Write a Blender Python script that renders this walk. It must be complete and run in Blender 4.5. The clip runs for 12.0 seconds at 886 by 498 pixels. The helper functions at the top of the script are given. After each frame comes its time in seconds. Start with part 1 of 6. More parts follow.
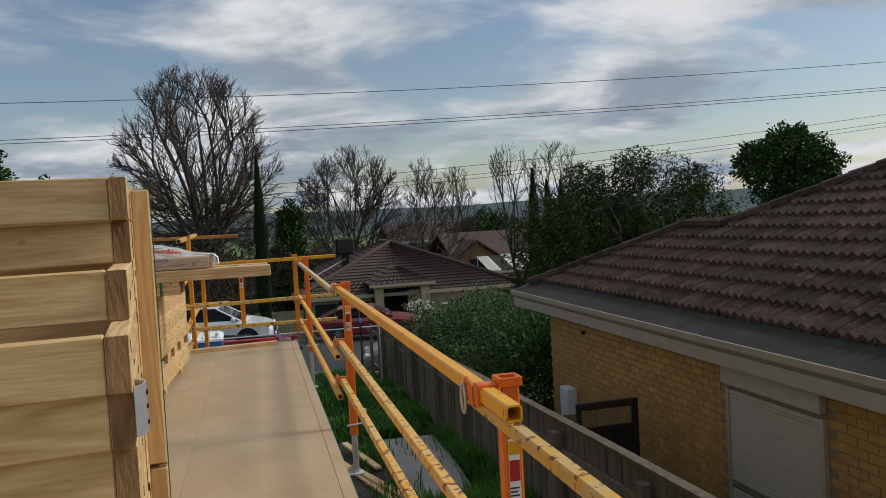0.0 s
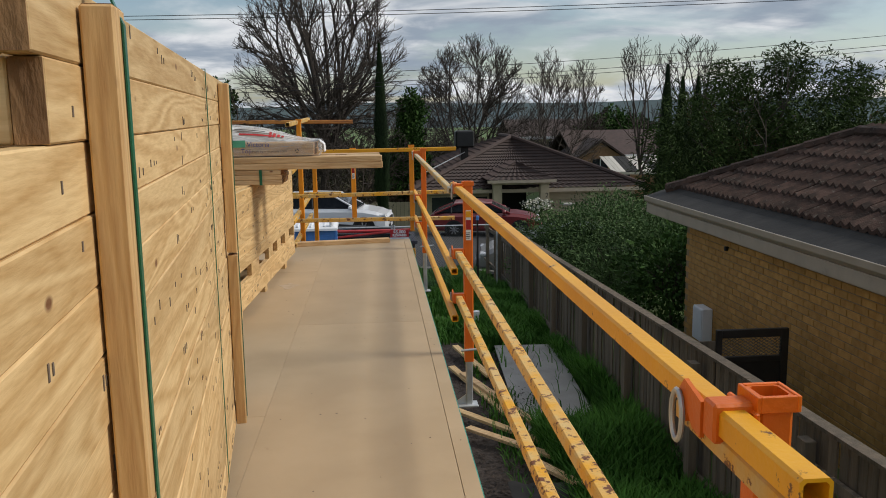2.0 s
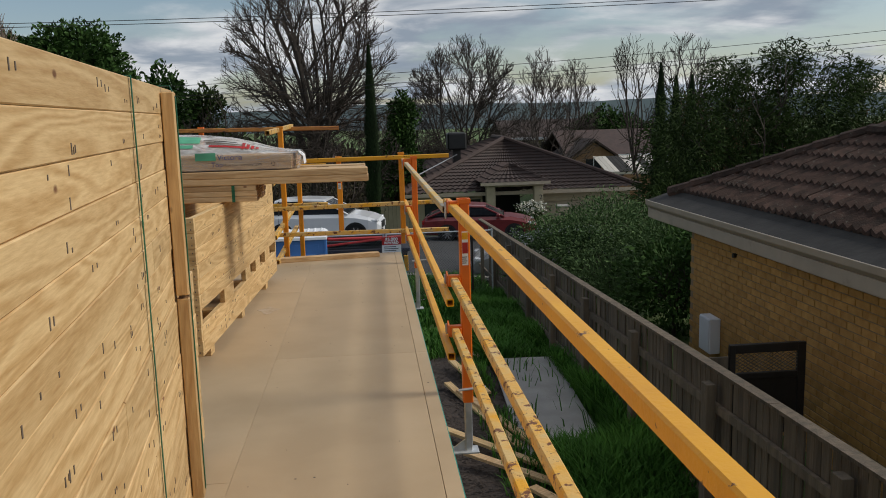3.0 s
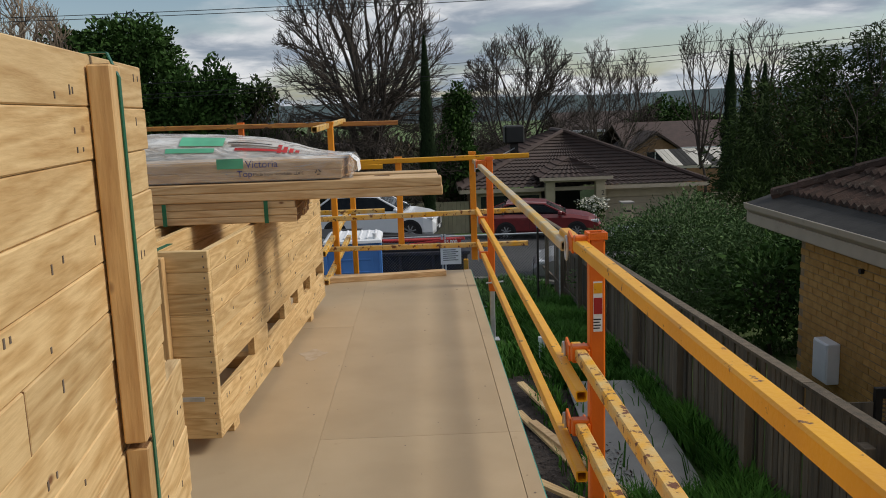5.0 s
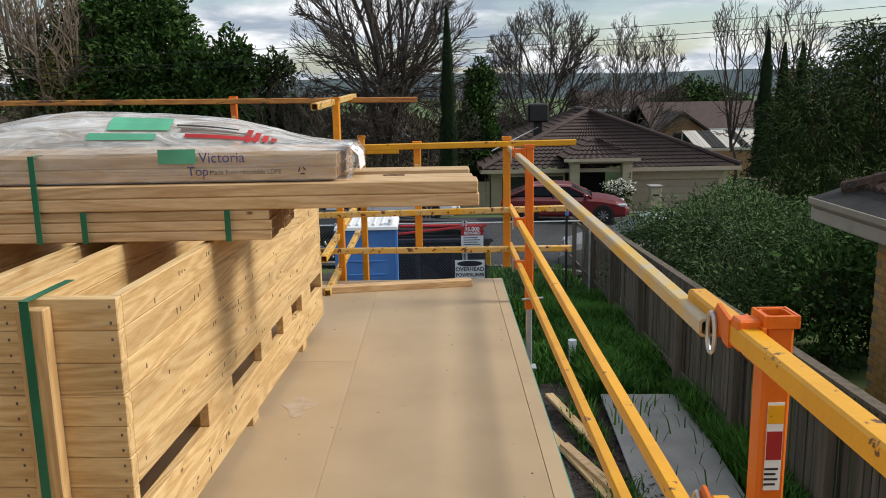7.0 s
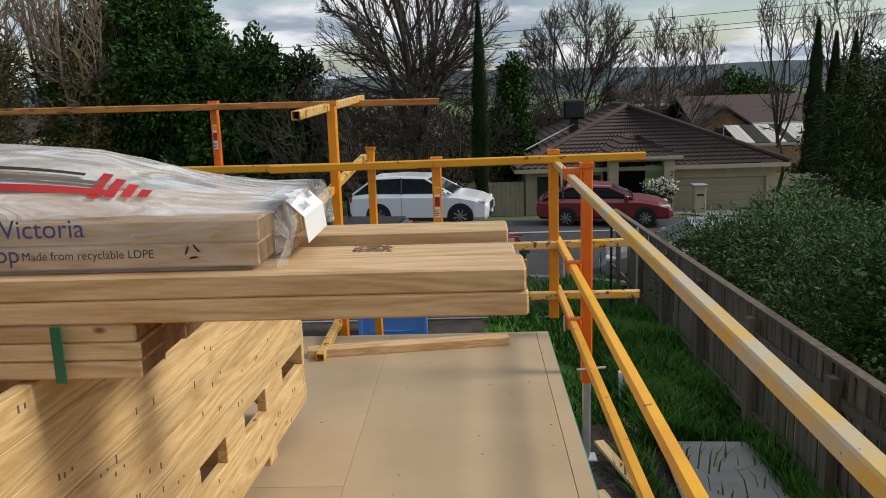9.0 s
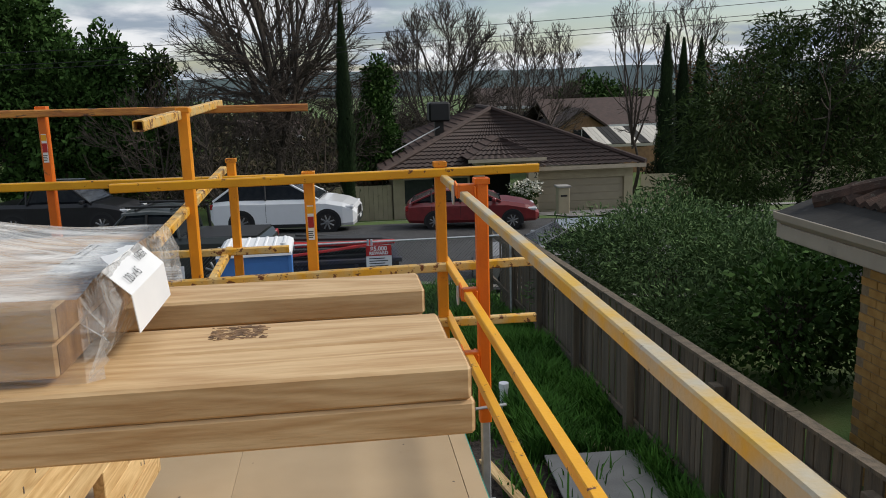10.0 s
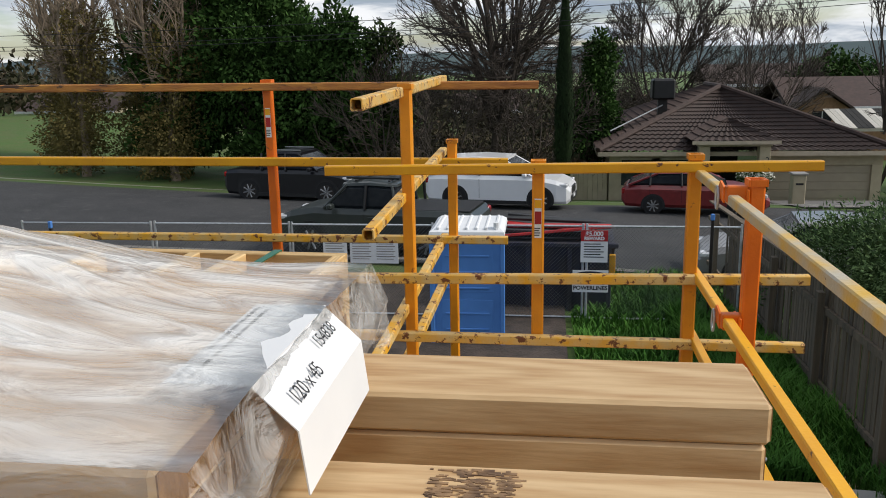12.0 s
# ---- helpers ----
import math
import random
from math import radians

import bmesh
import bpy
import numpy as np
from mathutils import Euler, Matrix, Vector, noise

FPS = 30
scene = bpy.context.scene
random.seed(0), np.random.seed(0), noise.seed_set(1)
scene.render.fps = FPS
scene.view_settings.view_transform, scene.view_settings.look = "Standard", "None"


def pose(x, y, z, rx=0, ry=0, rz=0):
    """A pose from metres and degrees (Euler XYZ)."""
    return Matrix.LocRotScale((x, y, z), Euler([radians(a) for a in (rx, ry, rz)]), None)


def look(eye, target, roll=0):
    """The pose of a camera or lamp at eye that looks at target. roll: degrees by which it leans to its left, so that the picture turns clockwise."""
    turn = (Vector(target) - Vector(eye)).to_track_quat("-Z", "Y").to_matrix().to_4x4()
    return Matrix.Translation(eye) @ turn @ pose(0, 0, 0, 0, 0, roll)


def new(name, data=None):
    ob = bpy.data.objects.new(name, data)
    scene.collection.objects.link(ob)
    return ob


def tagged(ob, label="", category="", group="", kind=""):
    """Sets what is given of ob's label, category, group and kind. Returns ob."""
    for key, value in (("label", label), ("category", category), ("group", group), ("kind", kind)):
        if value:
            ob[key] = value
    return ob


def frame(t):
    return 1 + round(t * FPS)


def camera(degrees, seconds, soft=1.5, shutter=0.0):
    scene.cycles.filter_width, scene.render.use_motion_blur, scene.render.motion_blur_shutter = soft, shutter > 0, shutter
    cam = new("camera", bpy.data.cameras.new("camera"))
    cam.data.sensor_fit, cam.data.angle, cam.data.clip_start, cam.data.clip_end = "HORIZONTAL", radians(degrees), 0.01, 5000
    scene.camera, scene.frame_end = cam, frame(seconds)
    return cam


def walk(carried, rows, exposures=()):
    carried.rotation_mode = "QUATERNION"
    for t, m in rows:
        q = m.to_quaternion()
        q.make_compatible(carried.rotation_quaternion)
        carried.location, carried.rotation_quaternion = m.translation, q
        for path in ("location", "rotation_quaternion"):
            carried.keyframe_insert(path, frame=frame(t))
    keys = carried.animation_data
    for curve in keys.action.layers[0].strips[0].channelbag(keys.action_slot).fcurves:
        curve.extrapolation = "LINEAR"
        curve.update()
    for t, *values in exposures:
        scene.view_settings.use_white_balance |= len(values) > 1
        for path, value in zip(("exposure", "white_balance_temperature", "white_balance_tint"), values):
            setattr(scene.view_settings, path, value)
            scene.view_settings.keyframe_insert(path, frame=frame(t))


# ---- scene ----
cam = camera(56.8, 12.0, soft=0.95)
PATH = [
    (0, (-0.439, -2.081, 1.402), (0.01, -0.134, 1.323), -3.2),
    (0.5, (-0.456, -1.863, 1.389), (-0.088, 0.096, 1.231), -2.9),
    (1, (-0.42, -1.705, 1.365), (-0.131, 0.264, 1.167), -2.5),
    (1.5, (-0.35, -1.467, 1.364), (-0.175, 0.509, 1.109), -0.4),
    (2, (-0.362, -1.107, 1.367), (-0.204, 0.86, 1.044), -0.8),
    (2.5, (-0.372, -0.883, 1.392), (-0.208, 1.083, 1.066), -1.9),
    (3, (-0.312, -0.532, 1.4), (-0.138, 1.435, 1.08), -1.6),
    (3.5, (-0.339, -0.251, 1.392), (-0.18, 1.717, 1.078), -1.8),
    (3.7, (-0.349, -0.15, 1.409), (-0.221, 1.82, 1.091), -1.9),
    (5.3, (-0.435, 1.005, 1.403), (-0.39, 2.974, 1.064), -1.9),
    (5.5, (-0.443, 1.095, 1.389), (-0.399, 3.064, 1.045), -1.8),
    (6, (-0.372, 1.433, 1.43), (-0.337, 3.402, 1.082), -1.1),
    (6.5, (-0.416, 1.76, 1.392), (-0.398, 3.724, 1.017), -0.8),
    (7, (-0.446, 2.066, 1.401), (-0.443, 4.028, 1.013), -1.0),
    (7.2, (-0.396, 2.148, 1.4), (-0.462, 4.109, 1.011), -0.9),
    (8.8, (-0.427, 3.29, 1.393), (-0.518, 5.249, 0.999), -2.0),
    (9, (-0.407, 3.451, 1.411), (-0.486, 5.41, 1.018), -1.9),
    (9.5, (-0.446, 3.688, 1.405), (-0.466, 5.65, 1.015), -1.6),
    (10, (-0.466, 3.95, 1.426), (-0.222, 5.895, 1.028), -1.6),
    (10.5, (-0.418, 4.181, 1.423), (-0.339, 6.142, 1.036), -2.9),
    (11, (-0.422, 4.315, 1.432), (-0.434, 6.278, 1.051), -1.4),
    (11.5, (-0.531, 4.47, 1.424), (-0.574, 6.428, 1.022), -0.4),
    (12, (-0.558, 4.487, 1.43), (-0.817, 6.42, 0.986), -1.1),
]
walk(cam, [(t, look(e, g, r)) for t, e, g, r in PATH],
     exposures=[(0, -0.54), (1, -0.44), (2, -0.38), (3, -0.54), (3.7, -0.6), (5.5, -0.44), (6, -0.38), (6.5, -0.12), (7, -0.02), (9, -0.24), (9.5, -0.2), (10, -0.27), (11, -0.22), (12, -0.12)])

# ---- world, sun ----
world = bpy.data.worlds.new("sky")
scene.world = world
world.use_nodes = True
wn, wl = world.node_tree.nodes, world.node_tree.links
wn.clear()
SUN_EL, SUN_AZ = 38, 90          # degrees; azimuth clockwise from the street direction
sky = wn.new("ShaderNodeTexSky")
sky.sky_type, sky.sun_disc = "NISHITA", False
sky.sun_elevation, sky.sun_rotation = radians(SUN_EL), radians(SUN_AZ)
wtc = wn.new("ShaderNodeTexCoord")
sep = wn.new("ShaderNodeSeparateXYZ")
wl.new(wtc.outputs["Generated"], sep.inputs[0])


def wmath(op, a, b):
    n = wn.new("ShaderNodeMath")
    n.operation = op
    for i, v in enumerate((a, b)):
        if isinstance(v, (int, float)):
            n.inputs[i].default_value = v
        else:
            wl.new(v, n.inputs[i])
    return n.outputs[0]


zz = wmath("ADD", wmath("MAXIMUM", sep.outputs[2], 0.0), 0.16)
comb = wn.new("ShaderNodeCombineXYZ")
wl.new(wmath("DIVIDE", sep.outputs[0], zz), comb.inputs[0])
wl.new(wmath("DIVIDE", sep.outputs[1], zz), comb.inputs[1])


def cloud(scale, detail, lo, hi, off):
    mp = wn.new("ShaderNodeMapping")
    mp.inputs["Location"].default_value = off
    wl.new(comb.outputs[0], mp.inputs[0])
    n = wn.new("ShaderNodeTexNoise")
    n.inputs["Scale"].default_value, n.inputs["Detail"].default_value = scale, detail
    n.inputs["Roughness"].default_value, n.inputs["Distortion"].default_value = 0.55, 0.35
    wl.new(mp.outputs[0], n.inputs["Vector"])
    r = wn.new("ShaderNodeMapRange")
    r.interpolation_type = "SMOOTHSTEP"
    r.inputs["From Min"].default_value, r.inputs["From Max"].default_value = lo, hi
    wl.new(n.outputs["Fac"], r.inputs["Value"])
    return r.outputs[0]


shade = wn.new("ShaderNodeMix")
shade.data_type = "RGBA"
shade.inputs[6].default_value = (0.46, 0.55, 0.67, 1)
shade.inputs[7].default_value = (1.22, 1.24, 1.27, 1)
wl.new(cloud(1.5, 9, 0.36, 0.62, (2.2, 0.6, 1.0)), shade.inputs[0])
cover = cloud(0.85, 8, 0.42, 0.57, (4.1, 1.3, 0.0))
bg_sky, bg_cloud, wmix, wout = (wn.new("ShaderNodeBackground"), wn.new("ShaderNodeBackground"), wn.new("ShaderNodeMixShader"),
                                wn.new("ShaderNodeOutputWorld"))
wl.new(sky.outputs[0], bg_sky.inputs[0])
bg_sky.inputs[1].default_value = 0.13
wl.new(shade.outputs[2], bg_cloud.inputs[0])
bg_cloud.inputs[1].default_value = 0.85
wl.new(cover, wmix.inputs[0])
wl.new(bg_sky.outputs[0], wmix.inputs[1])
wl.new(bg_cloud.outputs[0], wmix.inputs[2])
wl.new(wmix.outputs[0], wout.inputs[0])

sun = new("sun", bpy.data.lights.new("sun", "SUN"))
sun.data.energy, sun.data.angle, sun.data.color = 3.1, radians(16), (1.0, 0.955, 0.88)
az, el = radians(SUN_AZ), radians(SUN_EL)
sun_way = Vector((math.sin(az) * math.cos(el), math.cos(az) * math.cos(el), math.sin(el)))
sun.matrix_basis = look(sun_way * 60, (0, 0, 0))


# ---- materials ----
def mat(name, base, base2=None, rough=0.7, metal=0.0, scale=6.0, stretch=(1, 1, 1), bump=0.15, bump_scale=40.0, third=None,
        third_at=(0.6, 0.7), third_scale=3.0, vary=0.12, trans=0.0, coat=0.0, spec=None, alpha=None):
    m = bpy.data.materials.new(name)
    m.use_nodes = True
    nt = m.node_tree
    N, L = nt.nodes, nt.links
    b = N["Principled BSDF"]
    b.inputs["Roughness"].default_value, b.inputs["Metallic"].default_value = rough, metal
    b.inputs["Coat Weight"].default_value = coat
    b.inputs["Transmission Weight"].default_value = trans
    if spec is not None:
        b.inputs["Specular IOR Level"].default_value = spec
    tc, mp = N.new("ShaderNodeTexCoord"), N.new("ShaderNodeMapping")
    L.new(tc.outputs["Object"], mp.inputs[0])
    oi = N.new("ShaderNodeObjectInfo")
    rnd = N.new("ShaderNodeMath")
    rnd.operation = "MULTIPLY"
    rnd.inputs[1].default_value = 37.0
    L.new(oi.outputs["Random"], rnd.inputs[0])
    L.new(rnd.outputs[0], mp.inputs["Location"])
    mp.inputs["Scale"].default_value = stretch
    n1 = N.new("ShaderNodeTexNoise")
    n1.inputs["Scale"].default_value, n1.inputs["Detail"].default_value = scale, 7
    L.new(mp.outputs[0], n1.inputs["Vector"])
    mix = N.new("ShaderNodeMix")
    mix.data_type = "RGBA"
    mix.inputs[6].default_value = (*base, 1)
    mix.inputs[7].default_value = (*(base2 or [c * 0.7 for c in base]), 1)
    cr = N.new("ShaderNodeMapRange")
    cr.inputs["From Min"].default_value, cr.inputs["From Max"].default_value = 0.35, 0.65
    L.new(n1.outputs["Fac"], cr.inputs["Value"])
    L.new(cr.outputs[0], mix.inputs[0])
    col = mix.outputs[2]
    if third:
        n3 = N.new("ShaderNodeTexNoise")
        n3.inputs["Scale"].default_value, n3.inputs["Detail"].default_value = third_scale, 9
        n3.inputs["Roughness"].default_value = 0.65
        L.new(mp.outputs[0], n3.inputs["Vector"])
        r3 = N.new("ShaderNodeMapRange")
        r3.inputs["From Min"].default_value, r3.inputs["From Max"].default_value = third_at
        L.new(n3.outputs["Fac"], r3.inputs["Value"])
        m3 = N.new("ShaderNodeMix")
        m3.data_type = "RGBA"
        L.new(r3.outputs[0], m3.inputs[0])
        L.new(col, m3.inputs[6])
        m3.inputs[7].default_value = (*third, 1)
        col = m3.outputs[2]
    if vary:
        hsv, vr = N.new("ShaderNodeHueSaturation"), N.new("ShaderNodeMapRange")
        vr.inputs["To Min"].default_value, vr.inputs["To Max"].default_value = 1 - vary, 1 + vary
        L.new(oi.outputs["Random"], vr.inputs["Value"])
        L.new(vr.outputs[0], hsv.inputs["Value"])
        L.new(col, hsv.inputs["Color"])
        col = hsv.outputs[0]
    L.new(col, b.inputs["Base Color"])
    if bump:
        n2, bp = N.new("ShaderNodeTexNoise"), N.new("ShaderNodeBump")
        n2.inputs["Scale"].default_value, n2.inputs["Detail"].default_value = bump_scale, 5
        L.new(mp.outputs[0], n2.inputs["Vector"])
        L.new(n2.outputs["Fac"], bp.inputs["Height"])
        bp.inputs["Strength"].default_value, bp.inputs["Distance"].default_value = bump, 0.02
        L.new(bp.outputs[0], b.inputs["Normal"])
    if alpha is not None:
        b.inputs["Alpha"].default_value = alpha
    return m


def pine(name, axis, light=(0.73, 0.515, 0.25), dark=(0.48, 0.28, 0.10), knots=0.02):
    """Dressed pine: bands of grain along one axis, a few dark knots and nail marks."""
    m = bpy.data.materials.new(name)
    m.use_nodes = True
    N, L = m.node_tree.nodes, m.node_tree.links
    b = N["Principled BSDF"]
    b.inputs["Roughness"].default_value = 0.62
    tc, mp, oi = N.new("ShaderNodeTexCoord"), N.new("ShaderNodeMapping"), N.new("ShaderNodeObjectInfo")
    sh = N.new("ShaderNodeVectorMath")
    sh.operation = "SCALE"
    sh.inputs[0].default_value = (31, 17, 23)
    L.new(oi.outputs["Random"], sh.inputs["Scale"])
    ad = N.new("ShaderNodeVectorMath")
    L.new(tc.outputs["Object"], ad.inputs[0])
    L.new(sh.outputs[0], ad.inputs[1])
    s = [1.0, 1.0, 1.0]
    s[axis] = 0.10
    mp.inputs["Scale"].default_value = s
    L.new(ad.outputs[0], mp.inputs[0])
    big = N.new("ShaderNodeTexNoise")
    big.inputs["Scale"].default_value, big.inputs["Detail"].default_value = 6.5, 2
    big.inputs["Distortion"].default_value = 0.6
    L.new(mp.outputs[0], big.inputs["Vector"])
    rings = N.new("ShaderNodeMath")
    rings.operation = "MULTIPLY"
    rings.inputs[1].default_value = 72
    L.new(big.outputs["Fac"], rings.inputs[0])
    sn = N.new("ShaderNodeMath")
    sn.operation = "SINE"
    L.new(rings.outputs[0], sn.inputs[0])
    fine = N.new("ShaderNodeTexNoise")
    fine.inputs["Scale"].default_value, fine.inputs["Detail"].default_value = 150, 5
    L.new(mp.outputs[0], fine.inputs["Vector"])
    sm = N.new("ShaderNodeMath")
    sm.operation = "MULTIPLY_ADD"
    L.new(sn.outputs[0], sm.inputs[0])
    sm.inputs[1].default_value = 0.21
    L.new(fine.outputs["Fac"], sm.inputs[2])
    mr = N.new("ShaderNodeMapRange")
    mr.inputs["From Min"].default_value, mr.inputs["From Max"].default_value = 0.2, 0.95
    L.new(sm.outputs[0], mr.inputs["Value"])
    mix = N.new("ShaderNodeMix")
    mix.data_type = "RGBA"
    mix.inputs[6].default_value, mix.inputs[7].default_value = (*light, 1), (*dark, 1)
    L.new(mr.outputs[0], mix.inputs[0])
    # knots
    kp = N.new("ShaderNodeMapping")
    s2 = [8.0, 8.0, 8.0]
    s2[axis] = 4.2
    kp.inputs["Scale"].default_value = s2
    L.new(ad.outputs[0], kp.inputs[0])
    vo = N.new("ShaderNodeTexVoronoi")
    vo.inputs["Scale"].default_value = 1.0
    L.new(kp.outputs[0], vo.inputs["Vector"])
    kr = N.new("ShaderNodeMapRange")
    kr.inputs["From Min"].default_value, kr.inputs["From Max"].default_value = 0.035, 0.075
    kr.inputs["To Min"].default_value, kr.inputs["To Max"].default_value = 1, 0
    L.new(vo.outputs["Distance"], kr.inputs["Value"])
    k2 = N.new("ShaderNodeMix")
    k2.data_type = "RGBA"
    L.new(kr.outputs[0], k2.inputs[0])
    L.new(mix.outputs[2], k2.inputs[6])
    k2.inputs[7].default_value = (0.20, 0.085, 0.03, 1)
    hsv, vr = N.new("ShaderNodeHueSaturation"), N.new("ShaderNodeMapRange")
    vr.inputs["To Min"].default_value, vr.inputs["To Max"].default_value = 0.86, 1.1
    L.new(oi.outputs["Random"], vr.inputs["Value"])
    L.new(vr.outputs[0], hsv.inputs["Value"])
    L.new(k2.outputs[2], hsv.inputs["Color"])
    L.new(hsv.outputs[0], b.inputs["Base Color"])
    bp = N.new("ShaderNodeBump")
    bp.inputs["Strength"].default_value, bp.inputs["Distance"].default_value = 0.12, 0.01
    L.new(sm.outputs[0], bp.inputs["Height"])
    L.new(bp.outputs[0], b.inputs["Normal"])
    return m


M = {}
M["pine_x"], M["pine_y"], M["pine_z"] = pine("pine_x", 0), pine("pine_y", 1), pine("pine_z", 2, (0.66, 0.43, 0.19), (0.48, 0.27, 0.105))
M["beam_x"] = pine("beam_x", 0, (0.69, 0.475, 0.25), (0.46, 0.26, 0.105))
M["endgrain"] = mat("endgrain", (0.38, 0.21, 0.085), (0.21, 0.105, 0.04), 0.8, scale=30, stretch=(1, 1, 0.3), bump=0.4, bump_scale=120)
M["particle"] = mat("particleboard", (0.48, 0.36, 0.22), (0.42, 0.31, 0.185), 0.6, scale=2.2, bump=0.05, bump_scale=300,
                    third=(0.36, 0.24, 0.14), third_at=(0.66, 0.8), third_scale=7, vary=0.04)
M["spot"] = mat("pale_dust", (0.60, 0.49, 0.36), (0.50, 0.38, 0.25), 0.8, scale=20, bump=0)
M["green_edge"] = mat("green_edge", (0.05, 0.35, 0.27), None, 0.5, bump=0)
M["strap"] = mat("green_strap", (0.005, 0.15, 0.075), (0.005, 0.11, 0.055), 0.35, bump=0.05, vary=0)
M["yellow"] = mat("yellow_paint", (0.80, 0.39, 0.008), (0.70, 0.32, 0.008), 0.42, scale=5, bump=0.08, bump_scale=90,
                  third=(0.14, 0.05, 0.02), third_at=(0.635, 0.66), third_scale=22, stretch=(1, 1, 1))
M["yellow_worn"] = mat("worn_yellow_paint", (0.72, 0.36, 0.015), (0.62, 0.44, 0.18), 0.5, scale=12, bump=0.15, bump_scale=90,
                       third=(0.15, 0.05, 0.016), third_at=(0.56, 0.59), third_scale=26)
M["amber"] = mat("amber_paint", (0.78, 0.29, 0.008), (0.66, 0.235, 0.008), 0.45, scale=7, bump=0.1, bump_scale=90,
                 third=(0.30, 0.09, 0.02), third_at=(0.63, 0.68), third_scale=18)
M["rusty"] = mat("rusty_rail_paint", (0.56, 0.25, 0.05), (0.30, 0.105, 0.035), 0.7, scale=16, stretch=(0.25, 1, 1), bump=0.3, bump_scale=110,
                 third=(0.085, 0.045, 0.028), third_at=(0.55, 0.60), third_scale=20)
M["rail_pale"] = mat("galvanised_with_yellow_paint", (0.52, 0.46, 0.34), (0.70, 0.42, 0.05), 0.45, 0.15, scale=9, bump=0.12, bump_scale=90,
                     third=(0.16, 0.07, 0.03), third_at=(0.66, 0.69), third_scale=30)
M["orange"] = mat("orange_paint", (0.80, 0.17, 0.006), (0.70, 0.135, 0.006), 0.42, scale=6, bump=0.1, bump_scale=80,
                  third=(0.30, 0.09, 0.02), third_at=(0.66, 0.7), third_scale=14)
M["galv"] = mat("galvanised", (0.55, 0.57, 0.58), (0.42, 0.44, 0.45), 0.38, 0.5, scale=18, bump=0.05)
M["steel_dark"] = mat("dark_steel", (0.03, 0.025, 0.022), None, 0.5, 0.2, bump=0.05)
M["black"] = mat("black_plastic", (0.012, 0.012, 0.013), None, 0.5, bump=0.0)
M["rubber"] = mat("rubber", (0.015, 0.015, 0.016), None, 0.85, bump=0.1)
M["white"] = mat("white_paint", (0.78, 0.79, 0.80), (0.74, 0.75, 0.76), 0.5, bump=0.0, vary=0.02)
M["paper"] = mat("paper_label", (0.80, 0.80, 0.79), (0.74, 0.74, 0.74), 0.6, bump=0.0, vary=0)
M["ink"] = mat("ink", (0.02, 0.02, 0.022), None, 0.7, bump=0, vary=0)
M["ink_red"] = mat("red_print", (0.50, 0.02, 0.02), None, 0.6, bump=0, vary=0)
M["ink_green"] = mat("green_print", (0.12, 0.48, 0.28), None, 0.5, bump=0, vary=0)
M["ink_blue"] = mat("blue_print", (0.06, 0.07, 0.22), None, 0.5, bump=0, vary=0)
M["soil"] = mat("soil", (0.075, 0.055, 0.042), (0.035, 0.026, 0.02), 0.95, scale=3, bump=0.9, bump_scale=25, third=(0.15, 0.12, 0.09),
                third_at=(0.6, 0.75), third_scale=22, vary=0)
M["grass"] = mat("lawn", (0.06, 0.125, 0.02), (0.085, 0.115, 0.028), 0.9, scale=1.4, bump=0.8, bump_scale=40, third=(0.10, 0.09, 0.05),
                 third_at=(0.58, 0.75), third_scale=0.6, vary=0)
M["asphalt"] = mat("asphalt", (0.05, 0.049, 0.05), (0.036, 0.036, 0.037), 0.85, scale=0.7, bump=0.5, bump_scale=120, third=(0.085, 0.083, 0.08),
                   third_at=(0.55, 0.75), third_scale=2.5, vary=0)
M["concrete"] = mat("concrete", (0.36, 0.34, 0.31), (0.29, 0.275, 0.25), 0.85, scale=3, bump=0.3, bump_scale=60)
M["drive"] = mat("dark_driveway", (0.17, 0.16, 0.15), (0.13, 0.125, 0.12), 0.85, scale=2, bump=0.3, bump_scale=60, vary=0)
M["fence"] = mat("weathered_paling", (0.17, 0.13, 0.088), (0.10, 0.08, 0.056), 0.9, scale=14, stretch=(1, 1, 0.08), bump=0.5, bump_scale=60, vary=0.22)
M["brick"] = mat("cream_brick", (0.54, 0.30, 0.085), (0.43, 0.22, 0.055), 0.85, scale=9, bump=0.4, bump_scale=70, vary=0.14)
M["mortar"] = mat("mortar", (0.30, 0.22, 0.13), (0.24, 0.17, 0.10), 0.95, scale=20, bump=0.5, vary=0)
M["tile"] = mat("concrete_tile", (0.088, 0.054, 0.042), (0.042, 0.03, 0.024), 0.85, scale=6, bump=0.5, bump_scale=60,
                third=(0.15, 0.135, 0.11), third_at=(0.58, 0.72), third_scale=16, vary=0.3, spec=0.15)
M["tile_far"] = mat("brown_tile", (0.062, 0.037, 0.03), (0.042, 0.027, 0.022), 0.8, scale=3, bump=0.3, bump_scale=40, vary=0.2)
M["gutter"] = mat("beige_gutter", (0.44, 0.37, 0.28), (0.39, 0.325, 0.245), 0.45, scale=4, bump=0.03, third=(0.26, 0.22, 0.17), third_at=(0.6, 0.75))
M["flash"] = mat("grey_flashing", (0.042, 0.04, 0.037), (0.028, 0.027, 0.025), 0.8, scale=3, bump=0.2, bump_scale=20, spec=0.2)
M["shutter"] = mat("roller_shutter", (0.50, 0.44, 0.35), (0.46, 0.405, 0.325), 0.5, scale=4, bump=0.02, vary=0.03)
M["stain"] = mat("brown_stamp_ink", (0.30, 0.18, 0.09), (0.10, 0.055, 0.03), 0.8, scale=60, bump=0)
